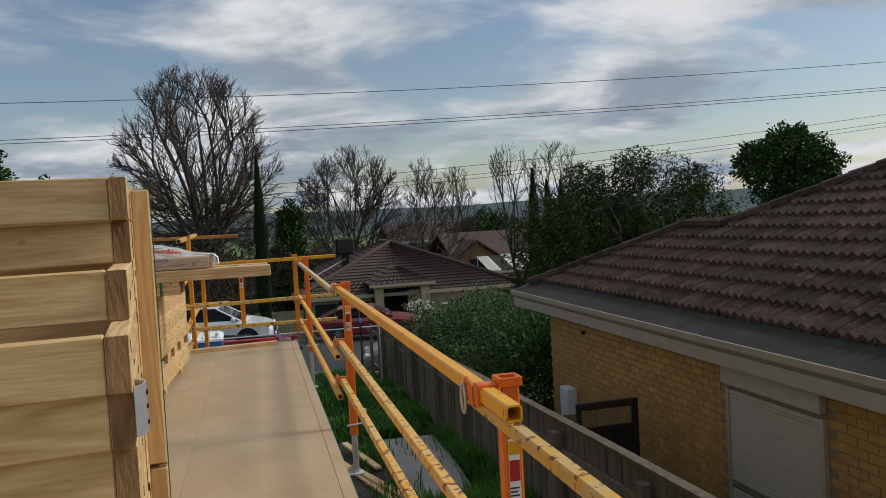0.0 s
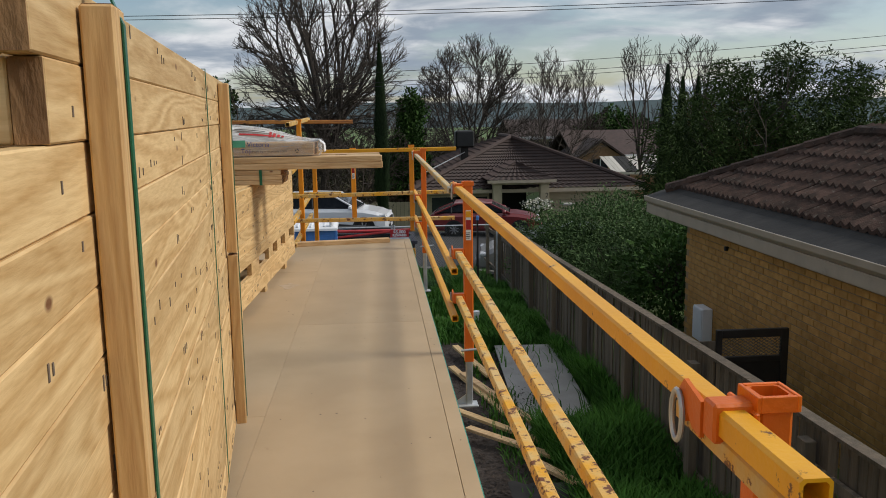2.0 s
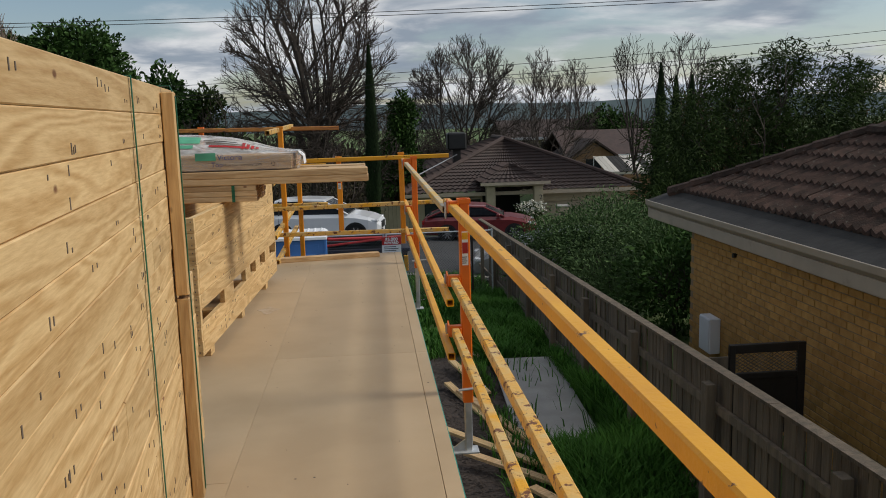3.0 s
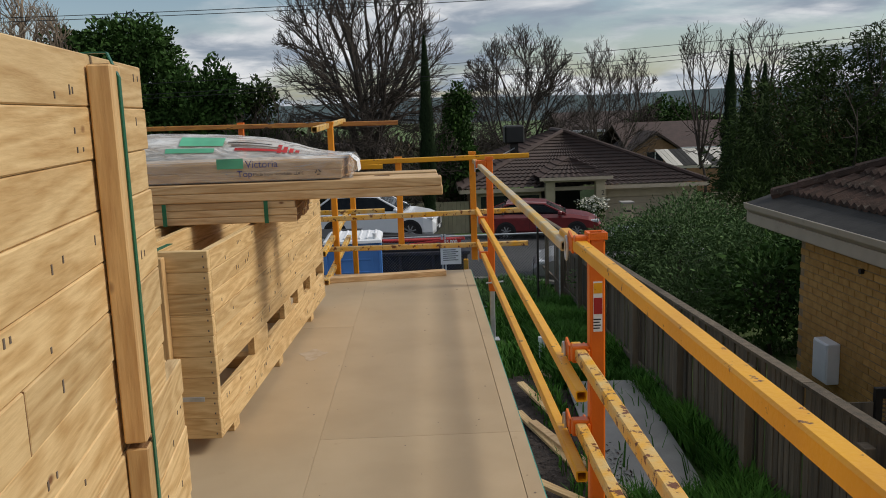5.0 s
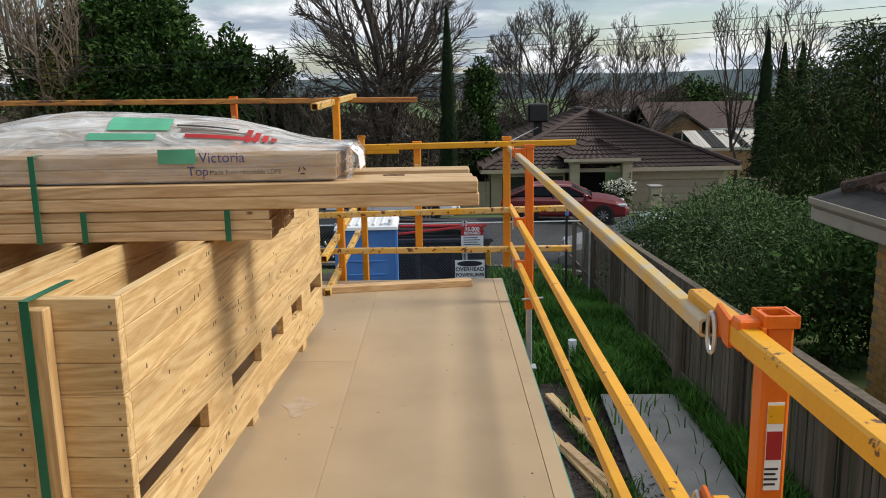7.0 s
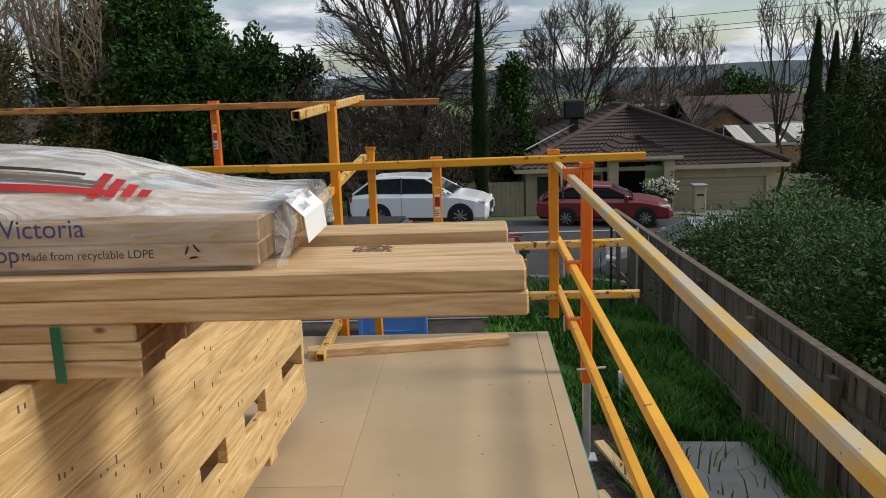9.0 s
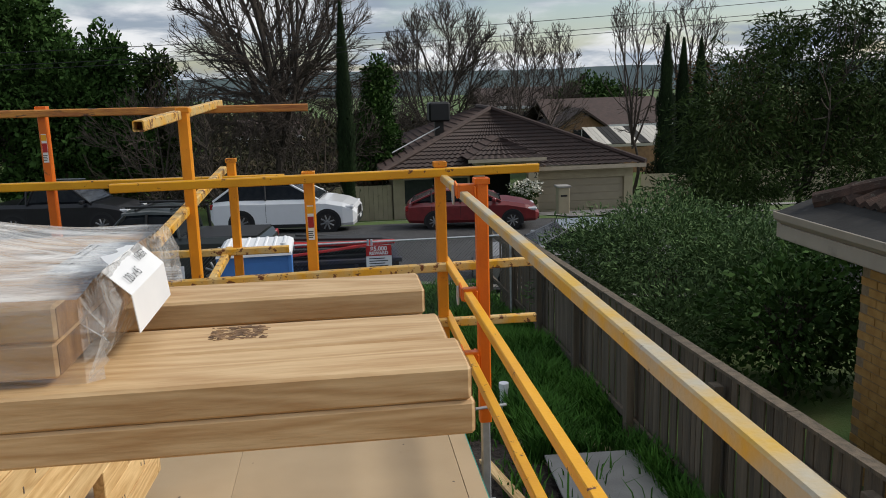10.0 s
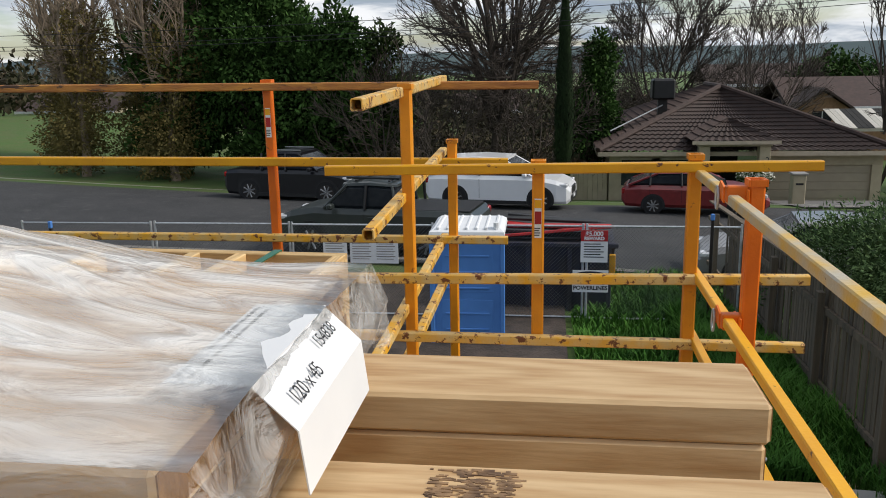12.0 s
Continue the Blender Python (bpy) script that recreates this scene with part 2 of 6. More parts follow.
M["brown"] = mat("brown_band", (0.17, 0.13, 0.10), None, 0.55, bump=0.02)
M["render"] = mat("render_wall", (0.40, 0.345, 0.235), (0.35, 0.30, 0.205), 0.85, scale=3, bump=0.2, bump_scale=80, vary=0.05)
M["garage"] = mat("garage_door", (0.34, 0.29, 0.205), (0.31, 0.265, 0.19), 0.5, scale=3, bump=0.03, vary=0.03)
M["brick_red"] = mat("tan_brick_far", (0.31, 0.185, 0.10), (0.24, 0.135, 0.075), 0.9, scale=5, bump=0.3)
M["glass"] = mat("window_glass", (0.03, 0.035, 0.04), (0.02, 0.024, 0.03), 0.08, bump=0, vary=0, spec=0.35)
M["metal_roof"] = mat("pale_metal_roof", (0.55, 0.52, 0.45), (0.5, 0.47, 0.4), 0.5, 0.0, scale=4, bump=0.05)
M["car_white"] = mat("white_car_paint", (0.80, 0.81, 0.82), (0.78, 0.79, 0.80), 0.25, bump=0, vary=0, coat=0.6)
M["car_red"] = mat("dark_red_car_paint", (0.20, 0.018, 0.02), (0.16, 0.015, 0.017), 0.3, bump=0, vary=0, coat=0.5)
M["car_black"] = mat("black_car_paint", (0.006, 0.006, 0.008), (0.009, 0.009, 0.011), 0.3, bump=0, vary=0, coat=0.15)
M["car_green"] = mat("dark_green_car_paint", (0.022, 0.03, 0.028), (0.03, 0.035, 0.033), 0.4, bump=0, vary=0, coat=0.3)
M["car_grey"] = mat("grey_car_paint", (0.30, 0.29, 0.28), (0.26, 0.25, 0.245), 0.35, 0.3, bump=0, vary=0, coat=0.4)
M["rim"] = mat("alloy_rim", (0.40, 0.41, 0.42), None, 0.35, 0.7, bump=0)
M["lamp_glass"] = mat("lamp_glass", (0.75, 0.76, 0.78), None, 0.1, bump=0, vary=0)
M["lamp_red"] = mat("lamp_red", (0.35, 0.01, 0.01), None, 0.2, bump=0, vary=0)
M["wc_blue"] = mat("blue_plastic", (0.085, 0.25, 0.62), (0.075, 0.22, 0.56), 0.45, scale=3, bump=0.05, vary=0.03)
M["bin"] = mat("skip_steel", (0.028, 0.03, 0.055), (0.05, 0.045, 0.05), 0.6, 0.2, scale=4, bump=0.15, third=(0.10, 0.05, 0.03), third_at=(0.62, 0.7))
M["wire"] = mat("wire", (0.02, 0.02, 0.022), None, 0.6, bump=0, vary=0)
M["mesh_wire"] = mat("mesh_wire", (0.22, 0.23, 0.23), None, 0.5, 0.5, bump=0, vary=0)
M["bark"] = mat("grey_bark", (0.075, 0.058, 0.046), (0.042, 0.033, 0.027), 0.95, scale=3, bump=0.5, bump_scale=20, vary=0.15)
M["bark_pale"] = mat("pale_bark", (0.30, 0.23, 0.16), (0.16, 0.12, 0.09), 0.95, scale=2, bump=0.4, bump_scale=15, vary=0.1)


def leafmat(name, a, b):
    m = mat(name, a, b, 0.8, scale=0.9, bump=0, vary=0.0, spec=0.15)
    N, L = m.node_tree.nodes, m.node_tree.links
    p = N["Principled BSDF"]
    geo, hsv, vr = N.new("ShaderNodeNewGeometry"), N.new("ShaderNodeHueSaturation"), N.new("ShaderNodeMapRange")
    vr.inputs["To Min"].default_value, vr.inputs["To Max"].default_value = 0.7, 1.3
    L.new(geo.outputs["Random Per Island"], vr.inputs["Value"])
    L.new(vr.outputs[0], hsv.inputs["Value"])
    src = p.inputs["Base Color"].links[0].from_socket
    L.new(src, hsv.inputs["Color"])
    L.new(hsv.outputs[0], p.inputs["Base Color"])
    return m


M["leaf_dark"] = leafmat("leaf_dark", (0.046, 0.098, 0.02), (0.028, 0.06, 0.013))
M["leaf_mid"] = leafmat("leaf_mid", (0.046, 0.074, 0.018), (0.026, 0.044, 0.011))
M["leaf_bush"] = leafmat("leaf_bush", (0.09, 0.15, 0.052), (0.055, 0.095, 0.034))
M["leaf_cyp"] = leafmat("leaf_cypress", (0.022, 0.04, 0.014), (0.014, 0.026, 0.01))
M["leaf_brown"] = leafmat("leaf_brown", (0.11, 0.06, 0.024), (0.07, 0.042, 0.018))
M["leaf_olive"] = leafmat("leaf_olive", (0.19, 0.15, 0.05), (0.12, 0.10, 0.036))
M["leaf_white"] = leafmat("white_blossom", (0.7, 0.68, 0.6), (0.6, 0.6, 0.5))
M["blade"] = leafmat("grass_blade", (0.075, 0.19, 0.026), (0.04, 0.115, 0.016))
M["far_veg"] = leafmat("far_scrub", (0.066, 0.048, 0.031), (0.036, 0.042, 0.02))
# distance haze is mixed into this blue-green base colour
M["hill"] = mat("hazed_hill", (0.085, 0.11, 0.12), (0.10, 0.13, 0.13), 1.0, scale=0.004, bump=0, vary=0, spec=0.0)

# clear film: mostly see-through, with a milky gloss painted through its opacity
film = bpy.data.materials.new("plastic_film")
film.use_nodes = True
fN, fL = film.node_tree.nodes, film.node_tree.links
fp = fN["Principled BSDF"]
fp.inputs["Base Color"].default_value = (0.86, 0.86, 0.84, 1)
fp.inputs["Roughness"].default_value = 0.16
fnz, fmr, ftc, fbp = fN.new("ShaderNodeTexNoise"), fN.new("ShaderNodeMapRange"), fN.new("ShaderNodeTexCoord"), fN.new("ShaderNodeBump")
fmp = fN.new("ShaderNodeMapping")
fmp.inputs["Scale"].default_value = (3, 9, 9)
fL.new(ftc.outputs["Object"], fmp.inputs[0])
fL.new(fmp.outputs[0], fnz.inputs["Vector"])
fnz.inputs["Scale"].default_value, fnz.inputs["Detail"].default_value, fnz.inputs["Distortion"].default_value = 2.0, 6, 1.2
fmr.inputs["From Min"].default_value, fmr.inputs["From Max"].default_value = 0.38, 0.68
fmr.inputs["To Min"].default_value, fmr.inputs["To Max"].default_value = 0.36, 0.80
fL.new(fnz.outputs["Fac"], fmr.inputs["Value"])
# sky sheen put into the opacity: faces turned up are whiter
fgeo, fsep, fup, fmul = fN.new("ShaderNodeNewGeometry"), fN.new("ShaderNodeSeparateXYZ"), fN.new("ShaderNodeMapRange"), fN.new("ShaderNodeMath")
fL.new(fgeo.outputs["True Normal"], fsep.inputs[0])
fabs = fN.new("ShaderNodeMath")
fabs.operation = "ABSOLUTE"
fL.new(fsep.outputs[2], fabs.inputs[0])
fup.inputs["From Min"].default_value, fup.inputs["From Max"].default_value = 0.2, 0.85
fup.inputs["To Min"].default_value, fup.inputs["To Max"].default_value = 0.38, 1.0
fL.new(fabs.outputs[0], fup.inputs["Value"])
fmul.operation = "MULTIPLY"
fL.new(fmr.outputs[0], fmul.inputs[0])
fL.new(fup.outputs[0], fmul.inputs[1])
fL.new(fmul.outputs[0], fp.inputs["Alpha"])
fL.new(fnz.outputs["Fac"], fbp.inputs["Height"])
fbp.inputs["Strength"].default_value, fbp.inputs["Distance"].default_value = 0.8, 0.03
fL.new(fbp.outputs[0], fp.inputs["Normal"])
M["film"] = film


# ---- building helpers ----
def part(name, bm, material, parent=None, label="", smooth=False):
    me = bpy.data.meshes.new(name)
    bm.to_mesh(me)
    bm.free()
    for m in (material if isinstance(material, (list, tuple)) else [material]):
        me.materials.append(M[m] if isinstance(m, str) else m)
    if smooth:
        me.polygons.foreach_set("use_smooth", [True] * len(me.polygons))
    ob = new(name, me)
    ob.parent = parent
    if label:
        tagged(ob, label)
    return ob


def raw(name, verts, faces, material, parent=None, label="", smooth=False):
    me = bpy.data.meshes.new(name)
    me.from_pydata(verts, [], faces)
    me.materials.append(M[material])
    if smooth:
        me.polygons.foreach_set("use_smooth", [True] * len(me.polygons))
    ob = new(name, me)
    ob.parent = parent
    if label:
        tagged(ob, label)
    return ob


def thing(name, m, label, category, group="", kind=""):
    e = new(name)
    e.empty_display_size = 0.1
    e.matrix_basis = m
    return tagged(e, label, category, group, kind)


def box(x0, x1, y0, y1, z0, z1, bevel=0.0, bm=None):
    own = bm is None
    bm = bm or bmesh.new()
    r = bmesh.ops.create_cube(bm, size=1, matrix=Matrix.Translation(((x0 + x1) / 2, (y0 + y1) / 2, (z0 + z1) / 2)) @
                              Matrix.Diagonal((x1 - x0, y1 - y0, z1 - z0, 1)))
    if bevel:
        es = {e for v in r["verts"] for e in v.link_edges}
        bmesh.ops.bevel(bm, geom=list(es), offset=bevel, segments=1, affect="EDGES")
    return bm


def tube(p, q, r, n=10, bm=None, r2=None):
    bm = bm or bmesh.new()
    p, q = Vector(p), Vector(q)
    d = q - p
    m = Matrix.Translation((p + q) / 2) @ d.to_track_quat("Z", "Y").to_matrix().to_4x4()
    bmesh.ops.create_cone(bm, cap_ends=True, segments=n, radius1=r, radius2=r if r2 is None else r2, depth=d.length, matrix=m)
    return bm


def square(p, q, w, bm=None, wall=0.005):
    """An open-ended square tube from p to q, hollow at its ends."""
    bm = bm or bmesh.new()
    p, q = Vector(p), Vector(q)
    d = (q - p)
    up = Vector((0, 0, 1)) if abs(d.normalized().z) < 0.9 else Vector((0, 1, 0))
    a = d.cross(up).normalized()
    b = a.cross(d).normalized()
    h, c = w / 2, w * 0.12
    out = [(-h + c, -h), (h - c, -h), (h, -h + c), (h, h - c), (h - c, h), (-h + c, h), (-h, h - c), (-h, -h + c)]
    k = (h - wall) / h
    rings = []
    for base, sc in ((p, k), (p, 1), (q, 1), (q, k)):
        rings.append([bm.verts.new(base + a * (x * sc) + b * (y * sc)) for x, y in out])
    inner = [[bm.verts.new(base + a * (x * k) + b * (y * k)) for x, y in out] for base in (p + d.normalized() * min(0.15, d.length / 3),
                                                                                         q - d.normalized() * min(0.15, d.length / 3))]
    seq = [inner[0], *rings, inner[1]]
    for r0, r1 in zip(seq, seq[1:]):
        for i in range(8):
            bm.faces.new((r0[i], r0[(i + 1) % 8], r1[(i + 1) % 8], r1[i]))
    bm.faces.new(inner[0])
    bm.faces.new(list(reversed(inner[1])))
    bmesh.ops.recalc_face_normals(bm, faces=bm.faces)
    return bm


def prism(profile, axis, a, b, bm=None):
    """Extrudes a closed profile of 2D points along an axis from a to b."""
    bm = bm or bmesh.new()
    def at(p, t):
        return {"x": (t, p[0], p[1]), "y": (p[0], t, p[1]), "z": (p[0], p[1], t)}[axis]
    lo, hi = [bm.verts.new(at(p, a)) for p in profile], [bm.verts.new(at(p, b)) for p in profile]
    n = len(profile)
    for i in range(n):
        bm.faces.new((lo[i], lo[(i + 1) % n], hi[(i + 1) % n], hi[i]))
    bm.faces.new(lo)
    bm.faces.new(hi)
    bmesh.ops.recalc_face_normals(bm, faces=bm.faces)
    return bm


def words(text, size, m, material, parent, label="", bold=0.0):
    cu = bpy.data.curves.new("lettering", "FONT")
    cu.body, cu.size, cu.align_x, cu.align_y, cu.offset = text, size, "CENTER", "CENTER", bold
    tmp = new("lettering", cu)
    bpy.context.view_layer.update()
    me = bpy.data.meshes.new_from_object(tmp.evaluated_get(bpy.context.evaluated_depsgraph_get()))
    bpy.data.objects.remove(tmp)
    me.materials.clear()
    me.materials.append(M[material])
    ob = new("lettering", me)
    ob.parent, ob.matrix_basis = parent, m
    return tagged(ob, label) if label else ob


# ---- ground, road, far land ----
PROFILE = [(-400, -2.0), (-20, -2.0), (3, -2.15), (9, -2.33), (16, -2.65), (21, -2.85), (32, -3.4), (39, -4.35), (60, -5.4), (150, -9), (400, -22), (4000, -60)]


def gz(y, x=0.0):
    """Height of the land: falls away with y, rises towards -x beyond the street, dips to +x near it."""
    tilt = 0.12 * min(30.0, max(0.0, -x - 2)) * min(1.0, max(0.0, (y - 26) / 34)) - 0.09 * min(5.0, max(0.0, x - 1)) * min(1.0, max(0.0, (y - 14) / 5)) * min(1.0, max(0.0, (32 - y) / 6))
    for (a, za), (b, zb) in zip(PROFILE, PROFILE[1:]):
        if y <= b:
            return za + (zb - za) * (y - a) / (b - a) + tilt
    return PROFILE[-1][1]


def strip(name, x0, x1, ys, lift, material, label, category, nx=2, jitter=0.0, thick=0.0, skew=0.0, xs=None):
    bm = bmesh.new()
    rows = []
    xs = xs or [x0 + (x1 - x0) * i / nx for i in range(nx + 1)]
    nx = len(xs) - 1
    for y in ys:
        rows.append([bm.verts.new((x, y - skew * (x + 2), gz(y - skew * (x + 2), x) + lift + jitter * noise.noise((x * 0.7, y * 0.7, 3)))) for x in xs])
    for r0, r1 in zip(rows, rows[1:]):
        for i in range(nx):
            bm.faces.new((r0[i], r0[i + 1], r1[i + 1], r1[i]))
    if thick:
        bmesh.ops.solidify(bm, geom=bm.faces[:], thickness=thick)
    ob = part(name, bm, material)
    return tagged(ob, label, category, kind="structure")


ground_ys = [-400, -60, -20, -8, -3, 0, 3, 6, 9, 12.5, 14, 16, 17.5, 19, 21, 23.5, 26, 28, 30, 32, 34, 36, 39, 43, 48, 54, 60, 80, 100, 150, 260, 400, 1000, 2000, 4000]
strip("ground", -3000, 3000, ground_ys, 0.0, "grass", "grassy sloping ground of a house block reaching the horizon", "ground",
      xs=[-3000, -1500, -700, -350, -180, -100, -60, -45] + [-32 + 2 * i for i in range(14)] + [-3, -2, 0, 1, 2, 3, 4, 5, 6, 8, 12, 16, 20, 30, 45, 60, 100, 180, 350, 700, 1500, 3000])
strip("soil_patch", -4, 1.5, [-6 + i * 0.6 for i in range(33)], 0.03, "soil", "dark bare garden soil with bark chips beside the deck", "soil", nx=16, jitter=0.05)
strip("yard_soil", -14, -0.3, [11.5, 12.5, 13.7, 15, 16, 17.4, 19, 20.6], 0.06, "soil", "bare trampled soil in front of the site fence", "soil", nx=10, jitter=0.04)
SKEW = 0.16
road = strip("road", -70, 70, [21.4, 22.5, 24, 25.5, 27, 28.5, 30, 31.5, 33.2], 0.045, "asphalt", "grey asphalt residential street with worn patches", "road", nx=70, skew=SKEW)
for y0, nm in ((21.25, "kerb"), (33.2, "kerb")):
    strip(nm, -70, 70, [y0, y0 + 0.28], 0.15, "concrete", "pale concrete kerb along the street", "kerb", nx=70, thick=0.15, skew=SKEW)
strip("driveway", 7.6, 12.8, [31.9, 33.4, 34.5, 36, 38.6], 0.05, "drive", "dark concrete driveway running down to the garage", "driveway", nx=5)
strip("side_path", 14, 26, [34.2, 36.4], 0.03, "concrete", "pale concrete footpath across the street", "path", nx=6)
# horizon hills, their haze painted by the material
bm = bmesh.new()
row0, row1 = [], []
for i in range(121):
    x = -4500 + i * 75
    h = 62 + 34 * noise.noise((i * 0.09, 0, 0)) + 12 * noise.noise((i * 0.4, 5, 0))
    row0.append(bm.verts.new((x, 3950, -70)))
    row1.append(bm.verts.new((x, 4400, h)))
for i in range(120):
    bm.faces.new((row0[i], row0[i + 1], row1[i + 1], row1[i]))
tagged(part("backdrop", bm, "hill", smooth=True), "low hills along the horizon, distance haze painted in as blue-green", "hills", kind="structure")

# ---- deck ----
deck = thing("deck", pose(0, 0, 0), "particleboard floor deck on timber joists with a green edge", "deck", kind="structure")
SHEET_X = [(-0.9035, -0.0732), (-1.80, -0.9045), (-2.70, -1.803), (-3.70, -2.703)]
for k, (x0, x1) in enumerate(SHEET_X):
    cuts = ([-6.5, -2.9, 0.65, 4.25, 8.0] if k % 2 == 0 else [-6.5, -1.0, 2.57, 6.17, 8.0])
    for a, b in zip(cuts, cuts[1:]):
        part("floor_sheet", box(x0, x1, a + 0.0012, b - 0.0012, -0.022, 0, 0.001), "particle", deck)
for a, b in ((-6.5, -2.9), (-2.9, 0.65), (0.65, 4.25), (4.25, 8.0)):
    part("floor_sheet", box(-0.0708, -0.004, a + 0.0006, b - 0.0006, -0.022, 0, 0.0008), "particle", deck)
    part("edge_strip", box(-0.004, 0.0, a + 0.002, b - 0.002, -0.022, -0.001), "green_edge", deck, "green moisture-sealed sheet edge")
part("rim_joist", box(-0.06, -0.015, -6.5, 7.98, -0.27, -0.023), "pine_y", deck)
part("rim_joist", box(-3.7, -0.061, 7.93, 7.98, -0.27, -0.023), "pine_x", deck)
for i in range(31):
    y = -6.3 + i * 0.45
    part("joist", box(-3.7, -0.062, y, y + 0.045, -0.26, -0.0235), "pine_x", deck)
for y in (-5.5, -2, 1.5, 5, 7.5):
    for x in (-3.4, -0.6):
        part("stump", box(x - 0.05, x + 0.05, y - 0.05, y + 0.05, gz(y) - 0.1, -0.262), "galv", deck)
part("dust_mark", prism([(math.cos(a) * 0.07 * (1 + 0.4 * math.sin(3 * a)), math.sin(a) * 0.1 * (1 + 0.3 * math.cos(4 * a)))
                         for a in [i * math.tau / 24 for i in range(24)]], "z", 0.0004, 0.0012), "spot", deck, "pale dusty scuff").matrix_basis = pose(-1.1, 5.55, 0)
rng = random.Random(4)
for i in range(70):
    x, y = rng.uniform(-1.1, -0.03), rng.uniform(0.8, 7.9)
    r = rng.uniform(0.002, 0.005)
    part("nail_head", prism([(r * math.cos(a), r * math.sin(a)) for a in [j * math.tau / 6 for j in range(6)]], "z", 0, 0.001), "brown", deck).matrix_basis = pose(x, y, 0.0002)
off = thing("timber_offcut", pose(-0.78, 7.72, 0, 0, 0, 8.6), "loose pale timber batten lying along the deck's end", "timber")
part("board", box(-0.55, 0.55, -0.045, 0.045, 0.0, 0.045, 0.003), "beam_x", off)


# ---- stacked wall frames ----
def staples(bm, rngl, y0, y1, z):
    for _ in range(max(1, int((y1 - y0) * 4.0))):
        y, dz = rngl.uniform(y0, y1), rngl.uniform(-0.03, 0.03)
        h = rngl.uniform(0.004, 0.011)
        box(-0.0005, 0.0012, y - 0.0025, y + 0.0025, z + dz - h, z + dz + h, 0, bm)
        if rngl.random() < 0.45:
            g = rngl.uniform(0.012, 0.04)
            box(-0.0005, 0.0012, y + g, y + g + 0.005, z + dz - h * 0.8, z + dz + h * 0.6, 0, bm)


A = pose(-0.655, -0.569, 0, 0, 0, 6.6)
A_Z0, PITCH = 0.075, 0.0905
starts = {15: 0.30, 14: 0.34, 13: 0.02, 12: -0.20, 11: -0.18, 10: -0.16, 9: -0.17, 8: -0.14, 7: -0.16, 6: -0.18, 5: -0.15, 4: -0.17, 3: -0.16, 2: -0.15, 1: -0.17, 0: -0.16}
rngA = random.Random(11)
for i in range(16):
    z0 = A_Z0 + i * PITCH
    z1 = z0 + 0.0895
    s = starts[i]
    far = 3.32 + (0.16 if i < 8 else 0.0) + rngA.uniform(-0.02, 0.02)
    fr = thing("wall_frame", A, "prefabricated pine wall frame lying flat in a strapped stack", "wall frame", "wall frames in the tall stack")
    jog = rngA.uniform(-0.004, 0.003)
    # the near plate, in one or two lengths
    mid = s + (far - s) * rngA.uniform(0.45, 0.75)
    pieces = [(s, mid - 0.002), (mid + 0.001, far)] if i % 3 == 1 else [(s, far)]
    for a, b in pieces:
        p = part("plate", box(jog - 0.035, jog, a, b, z0, z1, 0.0025), "pine_y", fr)
        e = part("end_grain", box(jog - 0.034, jog - 0.001, a - 0.0012, a + 0.0005, z0 + 0.001, z1 - 0.001), "endgrain", p)
    bm = bmesh.new()
    staples(bm, rngA, s + 0.05, far - 0.05, (z0 + z1) / 2)
    st = part("nail_mark", bm, "brown", fr)
    st.location.x = jog
    part("plate", box(-2.40, -2.365, s, far, z0, z1, 0.0025), "pine_y", fr)
    k = 0
    y = s + (0.0 if i not in (13, 15) else 0.006)
    while y < far - 0.04:
        part("stud", box(-2.364, jog - 0.036, y, y + 0.035, z0, z1, 0.0025), "pine_x", fr)
        k += 1
        y += 0.45 if k > 1 else 0.45 - (0.05 * (i % 3))
    part("stud", box(-2.364, jog - 0.036, far - 0.036, far - 0.001, z0, z1, 0.0025), "pine_x", fr)
for yb in (0.4, 1.9, 3.1):
    br = thing("bearer", A, "rough timber bearer under the stacked wall frames", "timber")
    part("board", box(-2.4, -0.05, yb, yb + 0.09, 0.0, 0.0745, 0.003), "pine_x", br)


def batten(frame_m, y, z0, z1, w=0.07, t=0.04, label="rough-sawn pine batten strapped upright against the frame stack", x=0.004):
    b = thing("batten", frame_m, label, "batten")
    part("board", box(x, x + t, y, y + w, z0, z1, 0.003), "pine_z", b)
    part("end_grain", box(x + 0.003, x + t - 0.003, y + 0.003, y + w - 0.003, z1 - 0.0005, z1 + 0.001), "endgrain", b)


def strap(frame_m, path, label="dark green plastic strapping band pulled tight", w=0.016):
    s = thing("strap", frame_m, label, "strap")
    bm = bmesh.new()
    for p, q in zip(path, path[1:]):
        p, q = Vector(p), Vector(q)
        d = (q - p).normalized()
        side = Vector((0, 1, 0)) if abs(d.y) < 0.7 else Vector((1, 0, 0))
        up = d.cross(side).normalized() * 0.0012
        vs = [bm.verts.new(c + side * (w / 2) * a + up * b) for c in (p, q) for a, b in ((-1, -1), (1, -1), (1, 1), (-1, 1))]
        for f in ((0, 1, 2, 3), (7, 6, 5, 4), (0, 4, 5, 1), (1, 5, 6, 2), (2, 6, 7, 3), (3, 7, 4, 0)):
            bm.faces.new([vs[j] for j in f])
    bmesh.ops.recalc_face_normals(bm, faces=bm.faces)
    part("band", bm, "strap", s)


